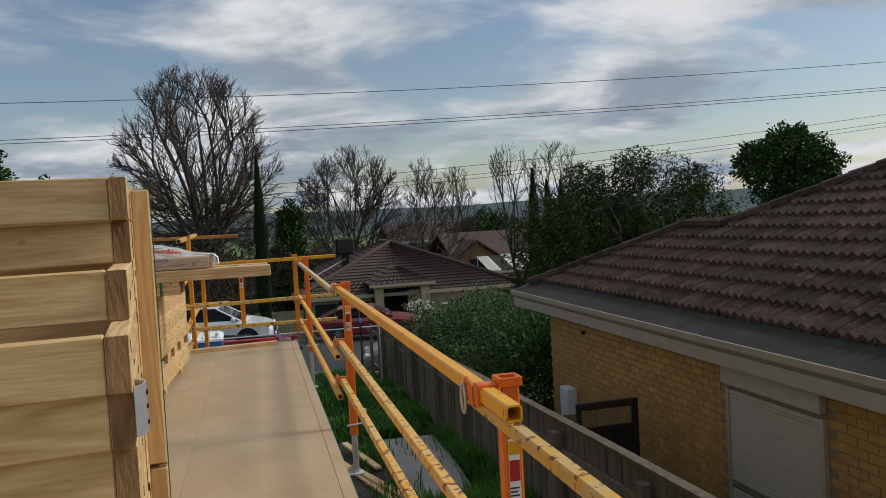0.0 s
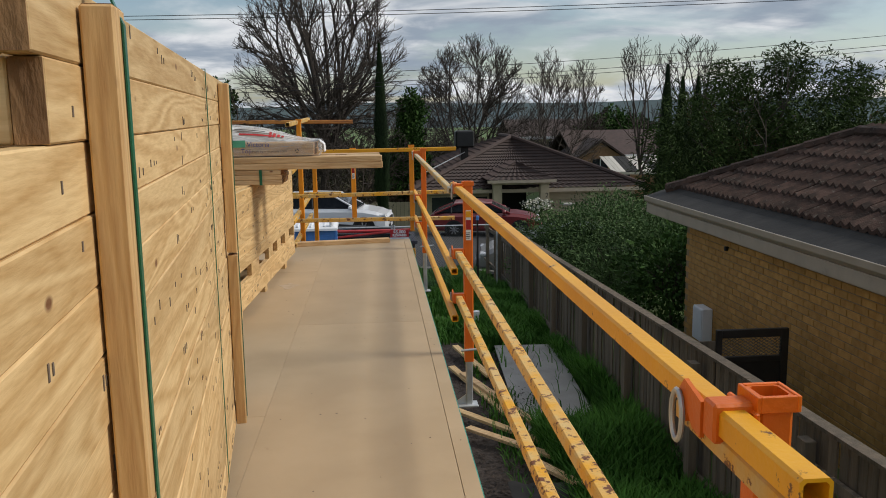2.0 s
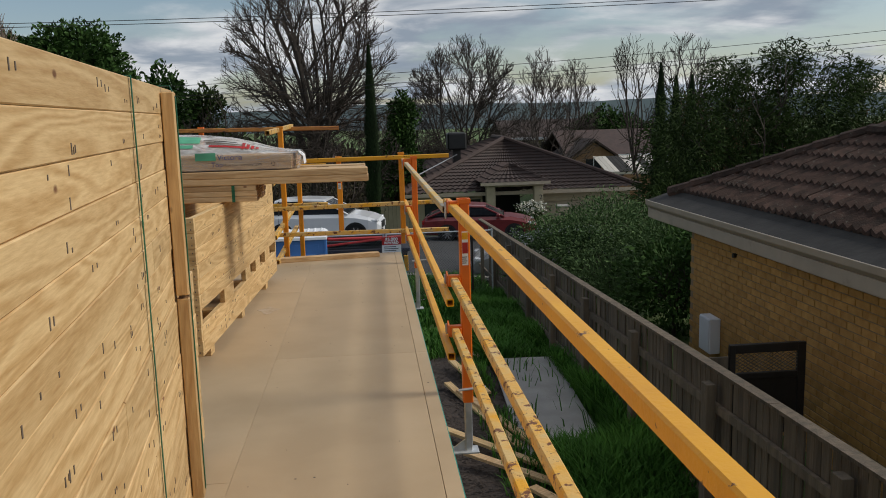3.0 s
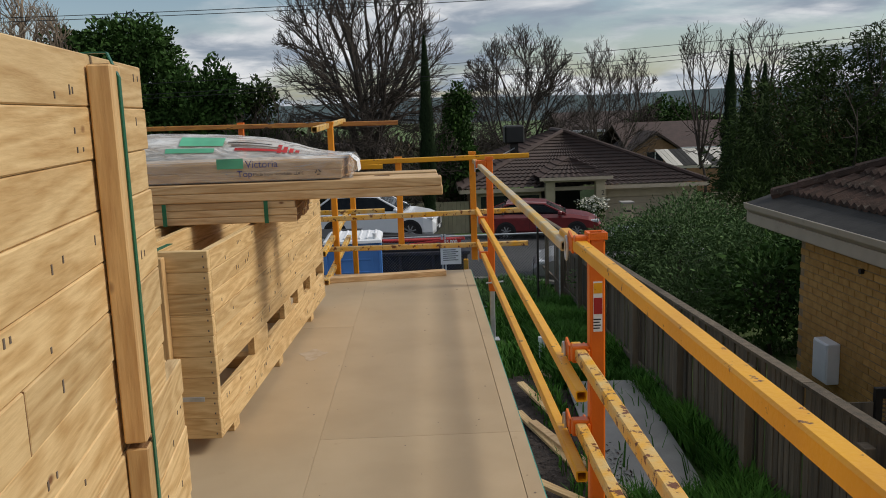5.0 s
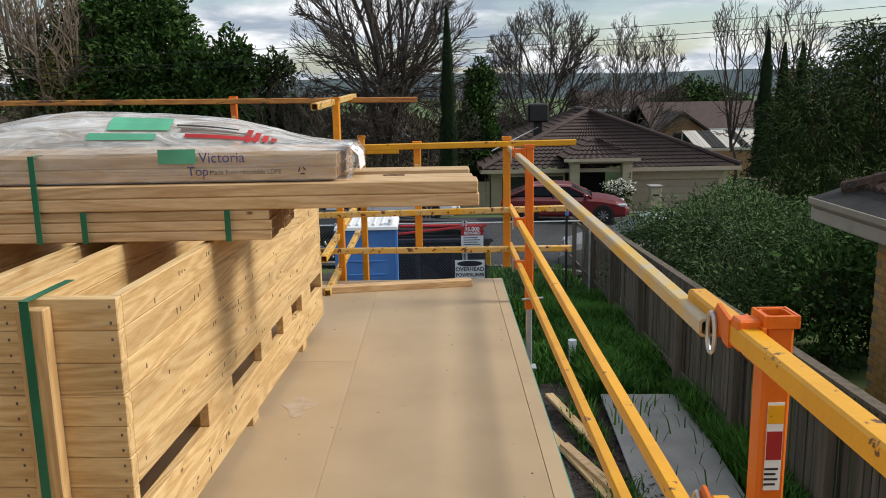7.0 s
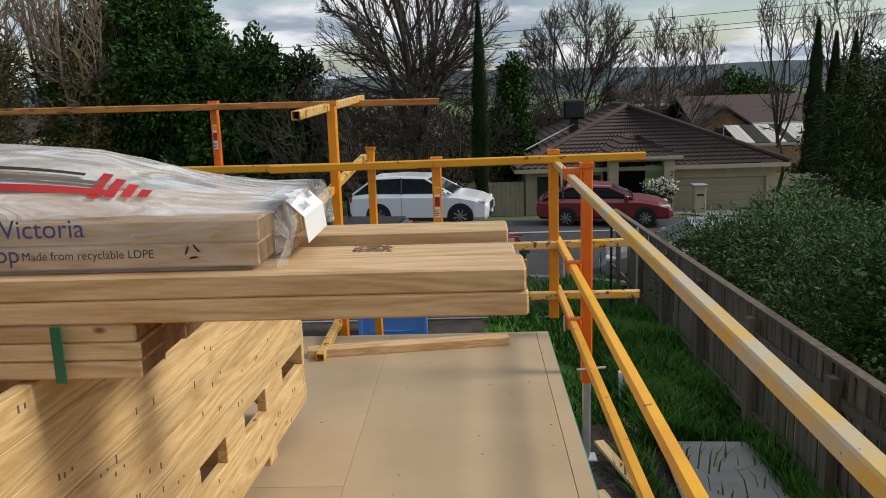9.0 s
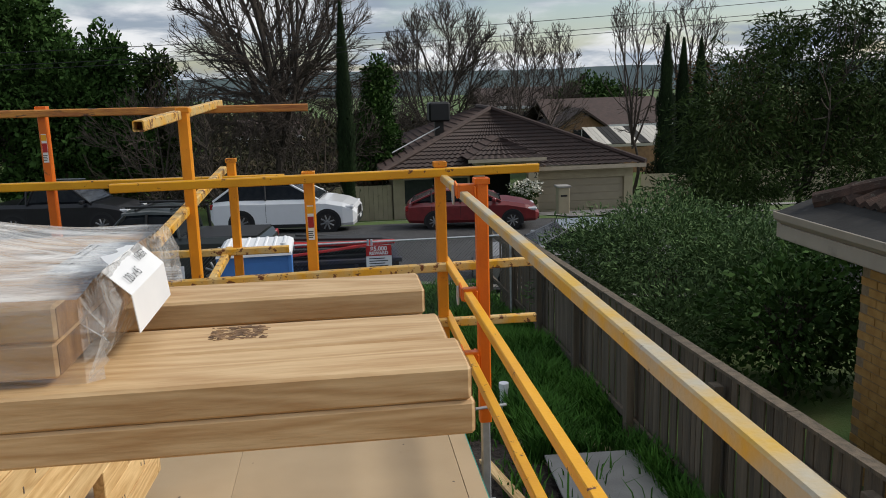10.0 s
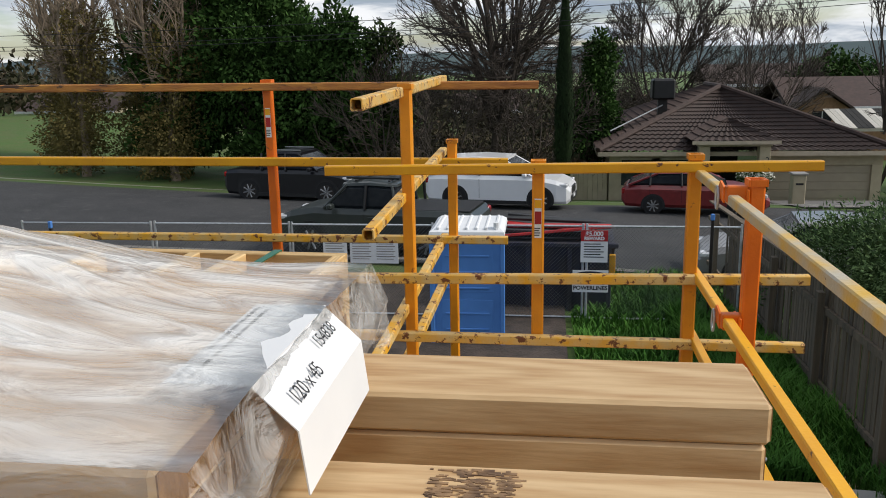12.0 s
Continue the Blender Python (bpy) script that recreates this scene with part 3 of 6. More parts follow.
TOP_A = A_Z0 + 16 * PITCH
for yb, zs in ((0.50, 0.86), (2.86, 0.82)):
    batten(A, yb, zs, TOP_A - 0.02)
    batten(A, yb + 0.004, 0.08, zs - 0.012, label="dark-knotted rough batten strapped upright below another batten")
for yb in (0.545, 2.905):
    strap(A, [(0.0465, yb, 0.1), (0.0465, yb, TOP_A - 0.04), (0.03, yb, TOP_A + 0.002), (-2.42, yb, TOP_A + 0.003)])
strap(A, [(0.0065, 2.25, 0.1), (0.0065, 2.26, TOP_A + 0.002), (-2.42, 2.27, TOP_A + 0.003)], w=0.012)
pl = thing("nail_plate", A, "bent galvanised steel tie plate nailed to the frame", "tie plate")
bm = prism([(0.002, -0.19), (0.014, -0.18), (0.02, -0.15), (0.018, -0.13), (0.004, -0.115), (0.0015, -0.118), (0.015, -0.135), (0.017, -0.152), (0.012, -0.175), (0.001, -0.187)], "z", 1.09, 1.168)
part("plate", bm, "galv", pl)
for z in (1.105, 1.13, 1.152):
    part("nail_head", tube((0.016, -0.155, z), (0.0215, -0.155, z), 0.004, 8), "steel_dark", pl)

# low stack of frames by the deck's end
B = pose(-1.298, 4.142, 0, 0, 0, -2.85)
B_Z0, LEN_B = 0.07, 2.70
rngB = random.Random(5)
for i in range(9):
    z0 = B_Z0 + i * 0.0895
    z1 = z0 + 0.0885
    fr = thing("wall_frame", B, "short pine wall frame lying flat in a low stack on the deck", "wall frame", "wall frames in the low stack")
    j = rngB.uniform(-0.003, 0.002)
    part("plate", box(-1.5, j, 0, 0.035, z0, z1, 0.0025), "pine_x", fr)
    part("plate", box(-1.5, j, LEN_B - 0.035, LEN_B, z0, z1, 0.0025), "pine_x", fr)
    if i == 2:
        for a, b in ((0.62, 0.90), (1.32, 1.50), (1.72, 1.90), (2.14, 2.36)):
            part("block", box(-0.035 + j, j, a, b, z0, z1, 0.0025), "pine_y", fr)
    else:
        part("stud", box(-0.035 + j, j, 0.036, LEN_B - 0.036, z0, z1, 0.0025), "pine_y", fr)
    for x in (-0.31, -0.46, -0.78, -1.1):
        part("stud", box(x - 0.035, x, 0.036, LEN_B - 0.036, z0, z1, 0.0025), "pine_y", fr)
    bm = bmesh.new()
    staples(bm, rngB, 0.06, LEN_B - 0.06, (z0 + z1) / 2)
    if i != 2:
        part("nail_mark", bm, "brown", fr).location.x = j
    else:
        bm.free()
    bm = bmesh.new()
    for x in (-0.02, -0.30, -0.46):
        for dz in (0.022, 0.066):
            box(x - 0.003, x + 0.003, -0.0012, 0.0005, z0 + dz - 0.004, z0 + dz + 0.004, 0, bm)
    part("nail_mark", bm, "brown", fr)
for yb in (0.25, 1.2, 2.2):
    br = thing("bearer", B, "timber bearer under the low frame stack", "timber")
    part("board", box(-1.5, -0.02, yb, yb + 0.09, 0.0, 0.0695, 0.003), "pine_x", br)
TOP_B = B_Z0 + 9 * 0.0895
bt = thing("batten", B, "pine batten strapped upright to the low frame stack", "batten")
part("board", box(-0.25, -0.175, -0.044, -0.004, 0.02, TOP_B - 0.02, 0.003), "pine_z", bt)
s = thing("strap", B, "dark green plastic strapping band over the low stack", "strap")
part("band", box(-0.235, -0.21, -0.047, -0.0445, 0.05, TOP_B + 0.003), "strap", s)
part("band", box(-0.235, -0.21, -0.047, 0.2, TOP_B + 0.0012, TOP_B + 0.0035), "strap", s)
part("band", box(-0.235, -0.21, LEN_B - 0.2, LEN_B + 0.004, TOP_B + 0.0012, TOP_B + 0.0035), "strap", s)
part("band", box(-0.235, -0.21, LEN_B + 0.001, LEN_B + 0.004, 0.05, TOP_B + 0.001), "strap", s)
dp = thing("tie_plate", B, "bent steel tie plate on the end of the low stack", "tie plate")
part("plate", box(-0.16, -0.06, -0.004, -0.001, 0.235, 0.255, 0.001), "galv", dp)

# ---- long timbers lying across the low stack ----
TZ = TOP_B - 0.008
LONG_M = pose(0, 0, 0.016)
rngT = random.Random(8)


def timber(x0, x1, y0, y1, z0, z1, label, material="beam_x"):
    t = thing("timber_length", LONG_M, label, "timber", "long timbers across the low stack")
    part("length", box(x0, x1, y0, y1, z0, z1, 0.004), material, t)
    part("end_grain", box(x1 - 0.0005, x1 + 0.0012, y0 + 0.004, y1 - 0.004, z0 + 0.004, z1 - 0.004), "endgrain", t)


for k in range(3):
    for c in range(4):
        y0 = 4.905 + c * 0.122
        timber(-4.6, -1.04 - rngT.uniform(0, 0.012), y0, y0 + 0.12, TZ + k * 0.036, TZ + k * 0.036 + 0.035, "thin planed pine length in a strapped pack")
Z2 = TZ + 3 * 0.036 + 0.001
for k in range(2):
    timber(-4.5, -0.312 - 0.004 * k, 4.90, 5.022, Z2 + k * 0.0455, Z2 + k * 0.0455 + 0.0445, "long planed pine beam with sharp sawn end")
    timber(-4.5, -0.318 - 0.01 * k, 5.026, 5.148, Z2 + k * 0.0455, Z2 + k * 0.0455 + 0.0445, "long planed pine beam with sharp sawn end")
    timber(-4.5, -0.335 + 0.004 * k, 5.30, 5.425, Z2 + k * 0.0455, Z2 + k * 0.0455 + 0.0445, "long planed pine beam, dark cracked edge below")
Z3 = Z2 + 2 * 0.0455 + 0.002
sm = thing("grade_stamp", LONG_M, "smudged dark ink grade stamp on a beam", "stamp")
bm = bmesh.new()
for i in range(220):
    x, y = rngT.uniform(-0.66, -0.585), rngT.uniform(5.075, 5.137)
    box(x, x + rngT.uniform(0.002, 0.012), y, y + rngT.uniform(0.0008, 0.004), Z3 - 0.0045, Z3 - 0.0026 + i * 0.000003, 0, bm)
tagged(part("ink", bm, "stain", sm), kind="stuff")
for x in (-1.20, -1.70, -1.86):
    s = thing("strap", LONG_M, "dark green plastic strapping band round the timber pack", "strap")
    top_z = Z2 + 0.195 if x < -1.8 else Z2 + 0.001
    part("band", box(x, x + 0.02, 4.885, 4.8885, TZ, top_z), "strap", s)
    if x < -1.8:
        part("band", box(x, x + 0.02, 4.885, 4.96, top_z, top_z + 0.003), "strap", s)

# wrapped pack on top
PACK_X, PY0, PY1 = -0.785, 4.92, 5.43
for k in range(2):
    for c in range(4):
        y0 = PY0 + 0.01 + c * 0.125
        timber(-4.6, PACK_X - 0.02 - rngT.uniform(0, 0.006), y0, y0 + 0.12, Z3 + 0.006 + k * 0.0453, Z3 + 0.006 + k * 0.0453 + 0.045, "planed pine length inside a plastic-wrapped pack")
PACK_T = Z3 + 0.006 + 0.094
wrap = thing("plastic_wrap", LONG_M, "clear crinkled plastic film wrapped over a timber pack, printed", "plastic wrap")
nx, prof = 90, 40
vs, fs = [], []
for i in range(nx + 1):
    x = PACK_X + 0.012 - (i / nx) * 3.7
    lift = 0.112 * math.exp(-(abs(x + 1.55) / 0.56) ** 3.5) + 0.06 * math.exp(-((x + 2.4) / 0.8) ** 2)
    for j in range(prof + 1):
        u = j / prof
        if u < 0.2:
            y, z = PY0 - 0.006, Z3 + 0.004 + (PACK_T - Z3) * u / 0.2
        elif u > 0.8:
            y, z = PY1 + 0.006, Z3 + 0.004 + (PACK_T - Z3) * (1 - u) / 0.2
        else:
            v = (u - 0.2) / 0.6
            y, z = PY0 - 0.006 + v * (PY1 - PY0 + 0.012), PACK_T + 0.006 + lift * max(0.0, math.sin(math.pi * v)) ** 0.7
        n = noise.noise((x * 5, y * 14, z * 14)) * 0.007 + noise.noise((x * 16, y * 22, z * 25)) * 0.003
        top = 0.2 <= u <= 0.8
        vs.append((x, y + (0 if top else -abs(n) * (1 if u < 0.5 else -1)), z + (abs(n) if top else 0)))
for i in range(nx):
    for j in range(prof):
        a = i * (prof + 1) + j
        fs.append((a, a + 1, a + prof + 2, a + prof + 1))
# end flap, folded round the sawn ends
e0 = len(vs)
for j in range(prof + 1):
    x, y, z = vs[j]
    c = 0.02 * abs(noise.noise((y * 20, z * 30, 0)))
    vs.append((PACK_X + 0.03 + c, 5.16 + (y - 5.16) * 0.96, Z3 + 0.003 + (z - Z3) * 0.6 - 0.0))
for j in range(prof):
    fs.append((j, j + 1, e0 + j + 1, e0 + j))
e1 = len(vs)
for j in range(prof + 1):
    x, y, z = vs[e0 + j]
    vs.append((PACK_X + 0.012, y, Z3 + 0.002 + (z - Z3) * 0.1))
for j in range(prof):
    fs.append((e0 + j, e0 + j + 1, e1 + j + 1, e1 + j))
raw("film", vs, fs, "film", wrap, smooth=True)
lab = part("label", box(PACK_X - 0.06, PACK_X + 0.010, 5.03, 5.235, PACK_T + 0.0135, PACK_T + 0.0148), "paper", wrap, "white printed delivery label")
part("label_flap", prism([(PACK_X + 0.008, PACK_T + 0.0148), (PACK_X + 0.044, PACK_T - 0.02), (PACK_X + 0.050, PACK_T - 0.072), (PACK_X + 0.0487, PACK_T - 0.072),
                          (PACK_X + 0.0427, PACK_T - 0.02), (PACK_X + 0.008, PACK_T + 0.0136)], "y", 5.03, 5.235), "paper", wrap, "white label folded over the end")
# lettering on the folded slope of the label
slope = Matrix(((0, -0.72, 0.70, PACK_X + 0.0275), (1, 0, 0, 5.15), (0, 0.70, 0.72, PACK_T - 0.0005), (0, 0, 0, 1)))
words("154838", 0.018, slope @ pose(0.03, 0.006, 0.0005), "ink", lab)
words("120 x 45", 0.02, slope @ pose(-0.06, -0.008, 0.0005), "ink", lab)
bm = bmesh.new()
for r in range(2):
    x = PACK_X - 0.056 + r * 0.011
    y = 5.04
    while y < 5.21:
        w = rngT.uniform(0.006, 0.02)
        if rngT.random() < 0.75:
            box(x, x + 0.0035, y, y + w, PACK_T + 0.0149, PACK_T + 0.0152, 0, bm)
        y += w + 0.004
part("print_line", bm, "ink", lab)


def print_box(x0, x1, z0, z1, material, yy=PY0 - 0.016):
    part("print", box(x0, x1, yy, yy + 0.0008, z0, z1), material, wrap)


words("Victoria", 0.05, pose(-1.20, PY0 - 0.017, PACK_T - 0.012, 90), "ink_blue", wrap)
words("Top", 0.045, pose(-1.285, PY0 - 0.017, PACK_T - 0.058, 90), "ink_blue", wrap)
words("Made from recyclable LDPE", 0.022, pose(-1.12, PY0 - 0.017, PACK_T - 0.062, 90), "ink", wrap)
print_box(-1.42, -1.29, PACK_T - 0.03, PACK_T + 0.02, "ink_green")


def film_top(x, y):
    lift = 0.112 * math.exp(-(abs(x + 1.55) / 0.56) ** 3.5) + 0.06 * math.exp(-((x + 2.4) / 0.8) ** 2)
    return PACK_T + 0.018 + lift * max(0.0, math.sin(math.pi * (y - PY0) / (PY1 - PY0))) ** 0.7


def film_print(x0, x1, y0, y1, material):
    """A printed band that follows the film's top."""
    v, f = [], []
    for i in range(13):
        x = x0 + (x1 - x0) * i / 12
        v += [(x, y0, film_top(x, y0)), (x, (y0 + y1) / 2, film_top(x, (y0 + y1) / 2)), (x, y1, film_top(x, y1))]
        if i:
            k = 3 * i
            f += [(k - 3, k, k + 1, k - 2), (k - 2, k + 1, k + 2, k - 1)]
    raw("print", v, f, material, wrap)


film_print(-1.34, -1.08, 4.955, 4.972, "ink_red")
film_print(-1.36, -1.12, 4.985, 4.997, "brown")
film_print(-1.38, -1.16, 5.010, 5.020, "flash")
for k in range(4):
    film_print(-1.13 + k * 0.03, -1.11 + k * 0.03, 4.945 + k * 0.004, 5.03 - k * 0.014, "ink_red")
film_print(-1.62, -1.40, 4.985, 5.06, "ink_green")
film_print(-1.68, -1.44, 4.945, 4.97, "ink_green")
for k in range(3):
    a = k * math.tau / 3
    part("print", prism([(-0.925 + 0.016 * math.cos(a), PACK_T - 0.06 + 0.016 * math.sin(a)), (-0.925 + 0.016 * math.cos(a + 1.4), PACK_T - 0.06 + 0.016 * math.sin(a + 1.4)),
                         (-0.925 + 0.010 * math.cos(a + 1.3), PACK_T - 0.06 + 0.010 * math.sin(a + 1.3)), (-0.925 + 0.010 * math.cos(a + 0.1), PACK_T - 0.06 + 0.010 * math.sin(a + 0.1))],
                        "y", PY0 - 0.0165, PY0 - 0.0155), "ink", wrap)


# ---- scaffold guard rails ----
def rail(p, q, w=0.045, label="yellow painted steel guard rail tube with rust chips", material="yellow"):
    o = thing("guard_rail", pose(*p), label, "rail", "guard rails")
    d = Vector(q) - Vector(p)
    part("tube", square((0, 0, 0), d, w), material, o)
    return o


def clamp(rx, z, parent):
    """A saddle round a rail at rx beside the post, with a toothed latch plate and a wire ring behind it."""
    b = part("bracket", box(rx - 0.028, -0.024, -0.02, 0.02, z - 0.029, z + 0.029, 0.004), "orange", parent)
    part("lug", box(-0.036, -0.0265, -0.034, 0.06, z - 0.06, z + 0.02, 0.003), "orange", b)
    part("hook", prism([(0.02, z + 0.02), (0.085, z + 0.034), (0.105, z + 0.012), (0.098, z - 0.018), (0.075, z - 0.03), (0.07, z - 0.012), (0.05, z - 0.03), (0.02, z - 0.034)],
                       "x", rx - 0.031, rx - 0.024), "orange", b)
    bm = bmesh.new()
    loops = []
    for k in range(14):
        a = k * math.tau / 14
        loops.append([bm.verts.new((rx - 0.036 + 0.0045 * math.sin(t), 0.098 + (0.022 + 0.0045 * math.cos(t)) * math.cos(a),
                                    z - 0.028 + (0.04 + 0.0045 * math.cos(t)) * math.sin(a))) for t in [q * math.tau / 6 for q in range(6)]])
    for k in range(14):
        for q in range(6):
            bm.faces.new((loops[k][q], loops[k][(q + 1) % 6], loops[(k + 1) % 14][(q + 1) % 6], loops[(k + 1) % 14][q]))
    bmesh.ops.recalc_face_normals(bm, faces=bm.faces)
    part("ring", bm, "galv", b)


def post(x, y, z0, z1, foot=True, clamps=(), material="orange", label="orange painted steel guard rail post with clamps", w=0.052, tag=False):
    o = thing("guard_post", pose(x, y, 0), label, "post", "guard posts")
    part("upright", square((0, 0, max(z0, -0.05) if foot else z0), (0, 0, z1), w), material, o)
    h = w / 2 + 0.003
    for cx, cy, ax, ay in ((-h, 0, 0.003, h + 0.003), (h, 0, 0.003, h + 0.003), (0, -h, h - 0.003, 0.003), (0, h, h - 0.003, 0.003)):
        part("rim", box(cx - ax, cx + ax, cy - ay, cy + ay, z1 - 0.022, z1 + 0.002, 0.001), material, o)
    if foot:
        part("leg", square((0, 0, z0 + 0.01), (0, 0, 0.0), 0.038), "galv", o, "galvanised adjustable leg")
        part("base_plate", box(-0.1, 0.05, -0.045, 0.045, z0, z0 + 0.01, 0.002), "galv", o)
        part("gusset", prism([(-0.1, z0 + 0.009), (0.0, z0 + 0.009), (0.0, z0 + 0.08)], "y", -0.004, 0.004), "galv", o)
        part("pin", tube((-0.05, -0.03, 0.02), (0.09, -0.03, 0.03), 0.007, 8), "galv", o, "galvanised locking pin")
    for z, rx in clamps:
        clamp(rx, z, o)
    if tag:
        t = part("label", box(-0.015, 0.015, -w / 2 - 0.0022, -w / 2 - 0.001, z1 - 0.33, z1 - 0.16), "paper", o, "worn warning label in red and white")
        part("print", box(-0.0145, 0.0145, -w / 2 - 0.0032, -w / 2 - 0.0023, z1 - 0.20, z1 - 0.165), "yellow", t)
        part("print", box(-0.014, 0.014, -w / 2 - 0.0032, -w / 2 - 0.0023, z1 - 0.27, z1 - 0.215), "ink_red", t)
        for k in range(4):
            part("print", box(-0.015, 0.01 - 0.004 * (k % 2), -w / 2 - 0.0032, -w / 2 - 0.0023, z1 - 0.29 - k * 0.01, z1 - 0.286 - k * 0.01), "ink", t)
    return o


SX = 0.105
post(0.185, -0.035, -0.32, 0.975, clamps=((0.935, -0.06), (0.575, -0.078), (0.318, -0.078)), tag=True)
post(0.15, 3.48, -0.32, 0.995, clamps=((0.957, -0.045), (0.585, -0.057), (0.325, -0.057)), tag=True)
post(SX + 0.02, 7.32, -0.46, 1.03, clamps=((0.98, -0.07), (0.532, -0.06), (0.248, -0.06)), label="orange painted steel guard rail post on a galvanised leg")
post(0.03, 7.95, 0.10, 1.045, foot=False, material="amber", label="yellow painted steel corner post of the guard rail")
post(-0.61, 7.967, 0.22, 1.02, foot=False, material="amber", label="yellow painted steel guard post with orange wear", tag=True)
post(-1.195, 8.1, -0.5, 1.34, foot=False, material="amber", label="tall yellow steel post where the rails step")
post(-1.12, 9.16, -0.5, 1.0, foot=False, material="amber", label="yellow steel post of the outer guard rail")
post(-2.2, 9.18, 0.3, 1.35, foot=False, material="orange", label="orange and yellow steel post of the outer guard rail", tag=True)
# side rails, overlapping at the posts
rail((SX - 0.034, 3.60, 0.932), (0.045, 8.02, 0.968), 0.036, "worn galvanised and yellow upper guard rail tube", "rail_pale")
rail((SX + 0.022, -0.27, 0.934), (SX - 0.01, 3.75, 0.952), 0.041, "bright yellow painted upper guard rail tube")
rail((SX + 0.025, -3.6, 0.885), (SX + 0.022, 0.12, 0.896), 0.034, "chipped yellow upper guard rail tube", "yellow_worn")
rail((SX - 0.06, 3.2, 0.535), (0.06, 8.05, 0.53), 0.036, "yellow painted middle guard rail tube", "yellow")
rail((SX - 0.014, -3.6, 0.575), (SX - 0.012, 3.55, 0.585), 0.038, "chipped yellow middle guard rail tube", "yellow_worn")
rail((SX - 0.06, 3.2, 0.275), (0.06, 8.05, 0.245), 0.036, "yellow painted lower guard rail tube", "yellow")
rail((SX - 0.014, -3.6, 0.32), (SX - 0.012, 3.52, 0.325), 0.038, "rusty yellow lower guard rail tube", "yellow_worn")
# end rails
rail((-1.52, 7.91, 0.985), (0.52, 7.92, 1.0), 0.042, "yellow upper guard rail tube across the deck's end")
rail((-1.9, 7.92, 0.50), (0.50, 7.91, 0.53), 0.042, "chipped yellow middle guard rail tube across the deck's end", "yellow_worn")
rail((-1.9, 7.92, 0.245), (0.50, 7.91, 0.235), 0.042, "chipped yellow lower guard rail tube across the deck's end", "yellow_worn")
# outer rails
rail((-5.2, 9.13, 1.335), (-0.63, 9.13, 1.30), 0.045, "rusty yellow top rail of the outer guard", "rusty")
rail((-5.2, 9.13, 0.90), (-0.8, 9.13, 0.87), 0.05, "bright yellow middle rail of the outer guard")
rail((-5.2, 9.13, 0.43), (-0.8, 9.13, 0.42), 0.045, "rusty yellow lower rail of the outer guard", "yellow_worn")
rail((-1.24, 7.35, 1.29), (-1.19, 9.35, 1.335), 0.045, "pale yellow cross tube joining the two guards", "yellow_worn")
rail((-1.24, 7.45, 0.80), (-1.19, 9.30, 0.92), 0.045, "pale yellow cross tube joining the two guards", "yellow_worn")
rail((-1.24, 7.45, 0.28), (-1.19, 9.30, 0.40), 0.045, "pale yellow cross tube joining the two guards", "yellow_worn")
rail((-1.24, 7.55, 0.02), (-1.19, 9.30, 0.14), 0.045, "pale yellow cross tube joining the two guards", "yellow_worn")

# ---- boards lying on the soil by the deck ----
def ground_board(x, y, rz, lx, ly, t, material, label, lift=0.04, tilt=0.0):
    o = thing("board", pose(x, y, gz(y) + lift, tilt, 0, rz), label, "board")
    part("sheet", box(-lx / 2, lx / 2, -ly / 2, ly / 2, 0, t, 0.002), material, o)


ground_board(1.82, 9.6, -3, 0.95, 3.6, 0.02, "concrete", "pale grey sheet of board lying on the grass", 0.07)
ground_board(1.75, 11.9, 20, 0.8, 1.2, 0.02, "particle", "weathered brown offcut of board on the grass", 0.05)
for k, (x, y, rz) in enumerate(((0.95, 9.2, 14), (1.12, 8.9, 18), (0.90, 7.9, 38), (1.20, 7.0, 42), (0.98, 10.6, 12), (1.45, 6.0, 30))):
    ground_board(x, y, rz, 0.10, 2.4 - 0.2 * k, 0.035, "beam_x" if k % 2 else "pine_y", "weathered timber offcut lying on dark soil", 0.06 + 0.02 * k)
tarp = thing("plastic_sheet", pose(1.25, 4.6, gz(4) + 0.05), "crumpled dark grey plastic sheet on the soil", "plastic sheet")
bm = bmesh.new()
bmesh.ops.create_grid(bm, x_segments=14, y_segments=24, size=0.5)
for v in bm.verts:
    v.co = Vector((v.co.x * 0.9, v.co.y * 3.0, 0.05 + 0.06 * noise.noise((v.co.x * 5, v.co.y * 9, 2))))
part("sheet", bm, "flash", tarp, smooth=True)

# ---- paling fence ----
FX = 2.6
fence = thing("paling_fence", pose(0, 0, 0), "weathered grey-brown timber paling fence with capping and rails", "fence")


def fcap(y):
    return -0.70 - (y - 3.5) * 0.0355 if y > 3.5 else -0.70 + (3.5 - y) * 0.01


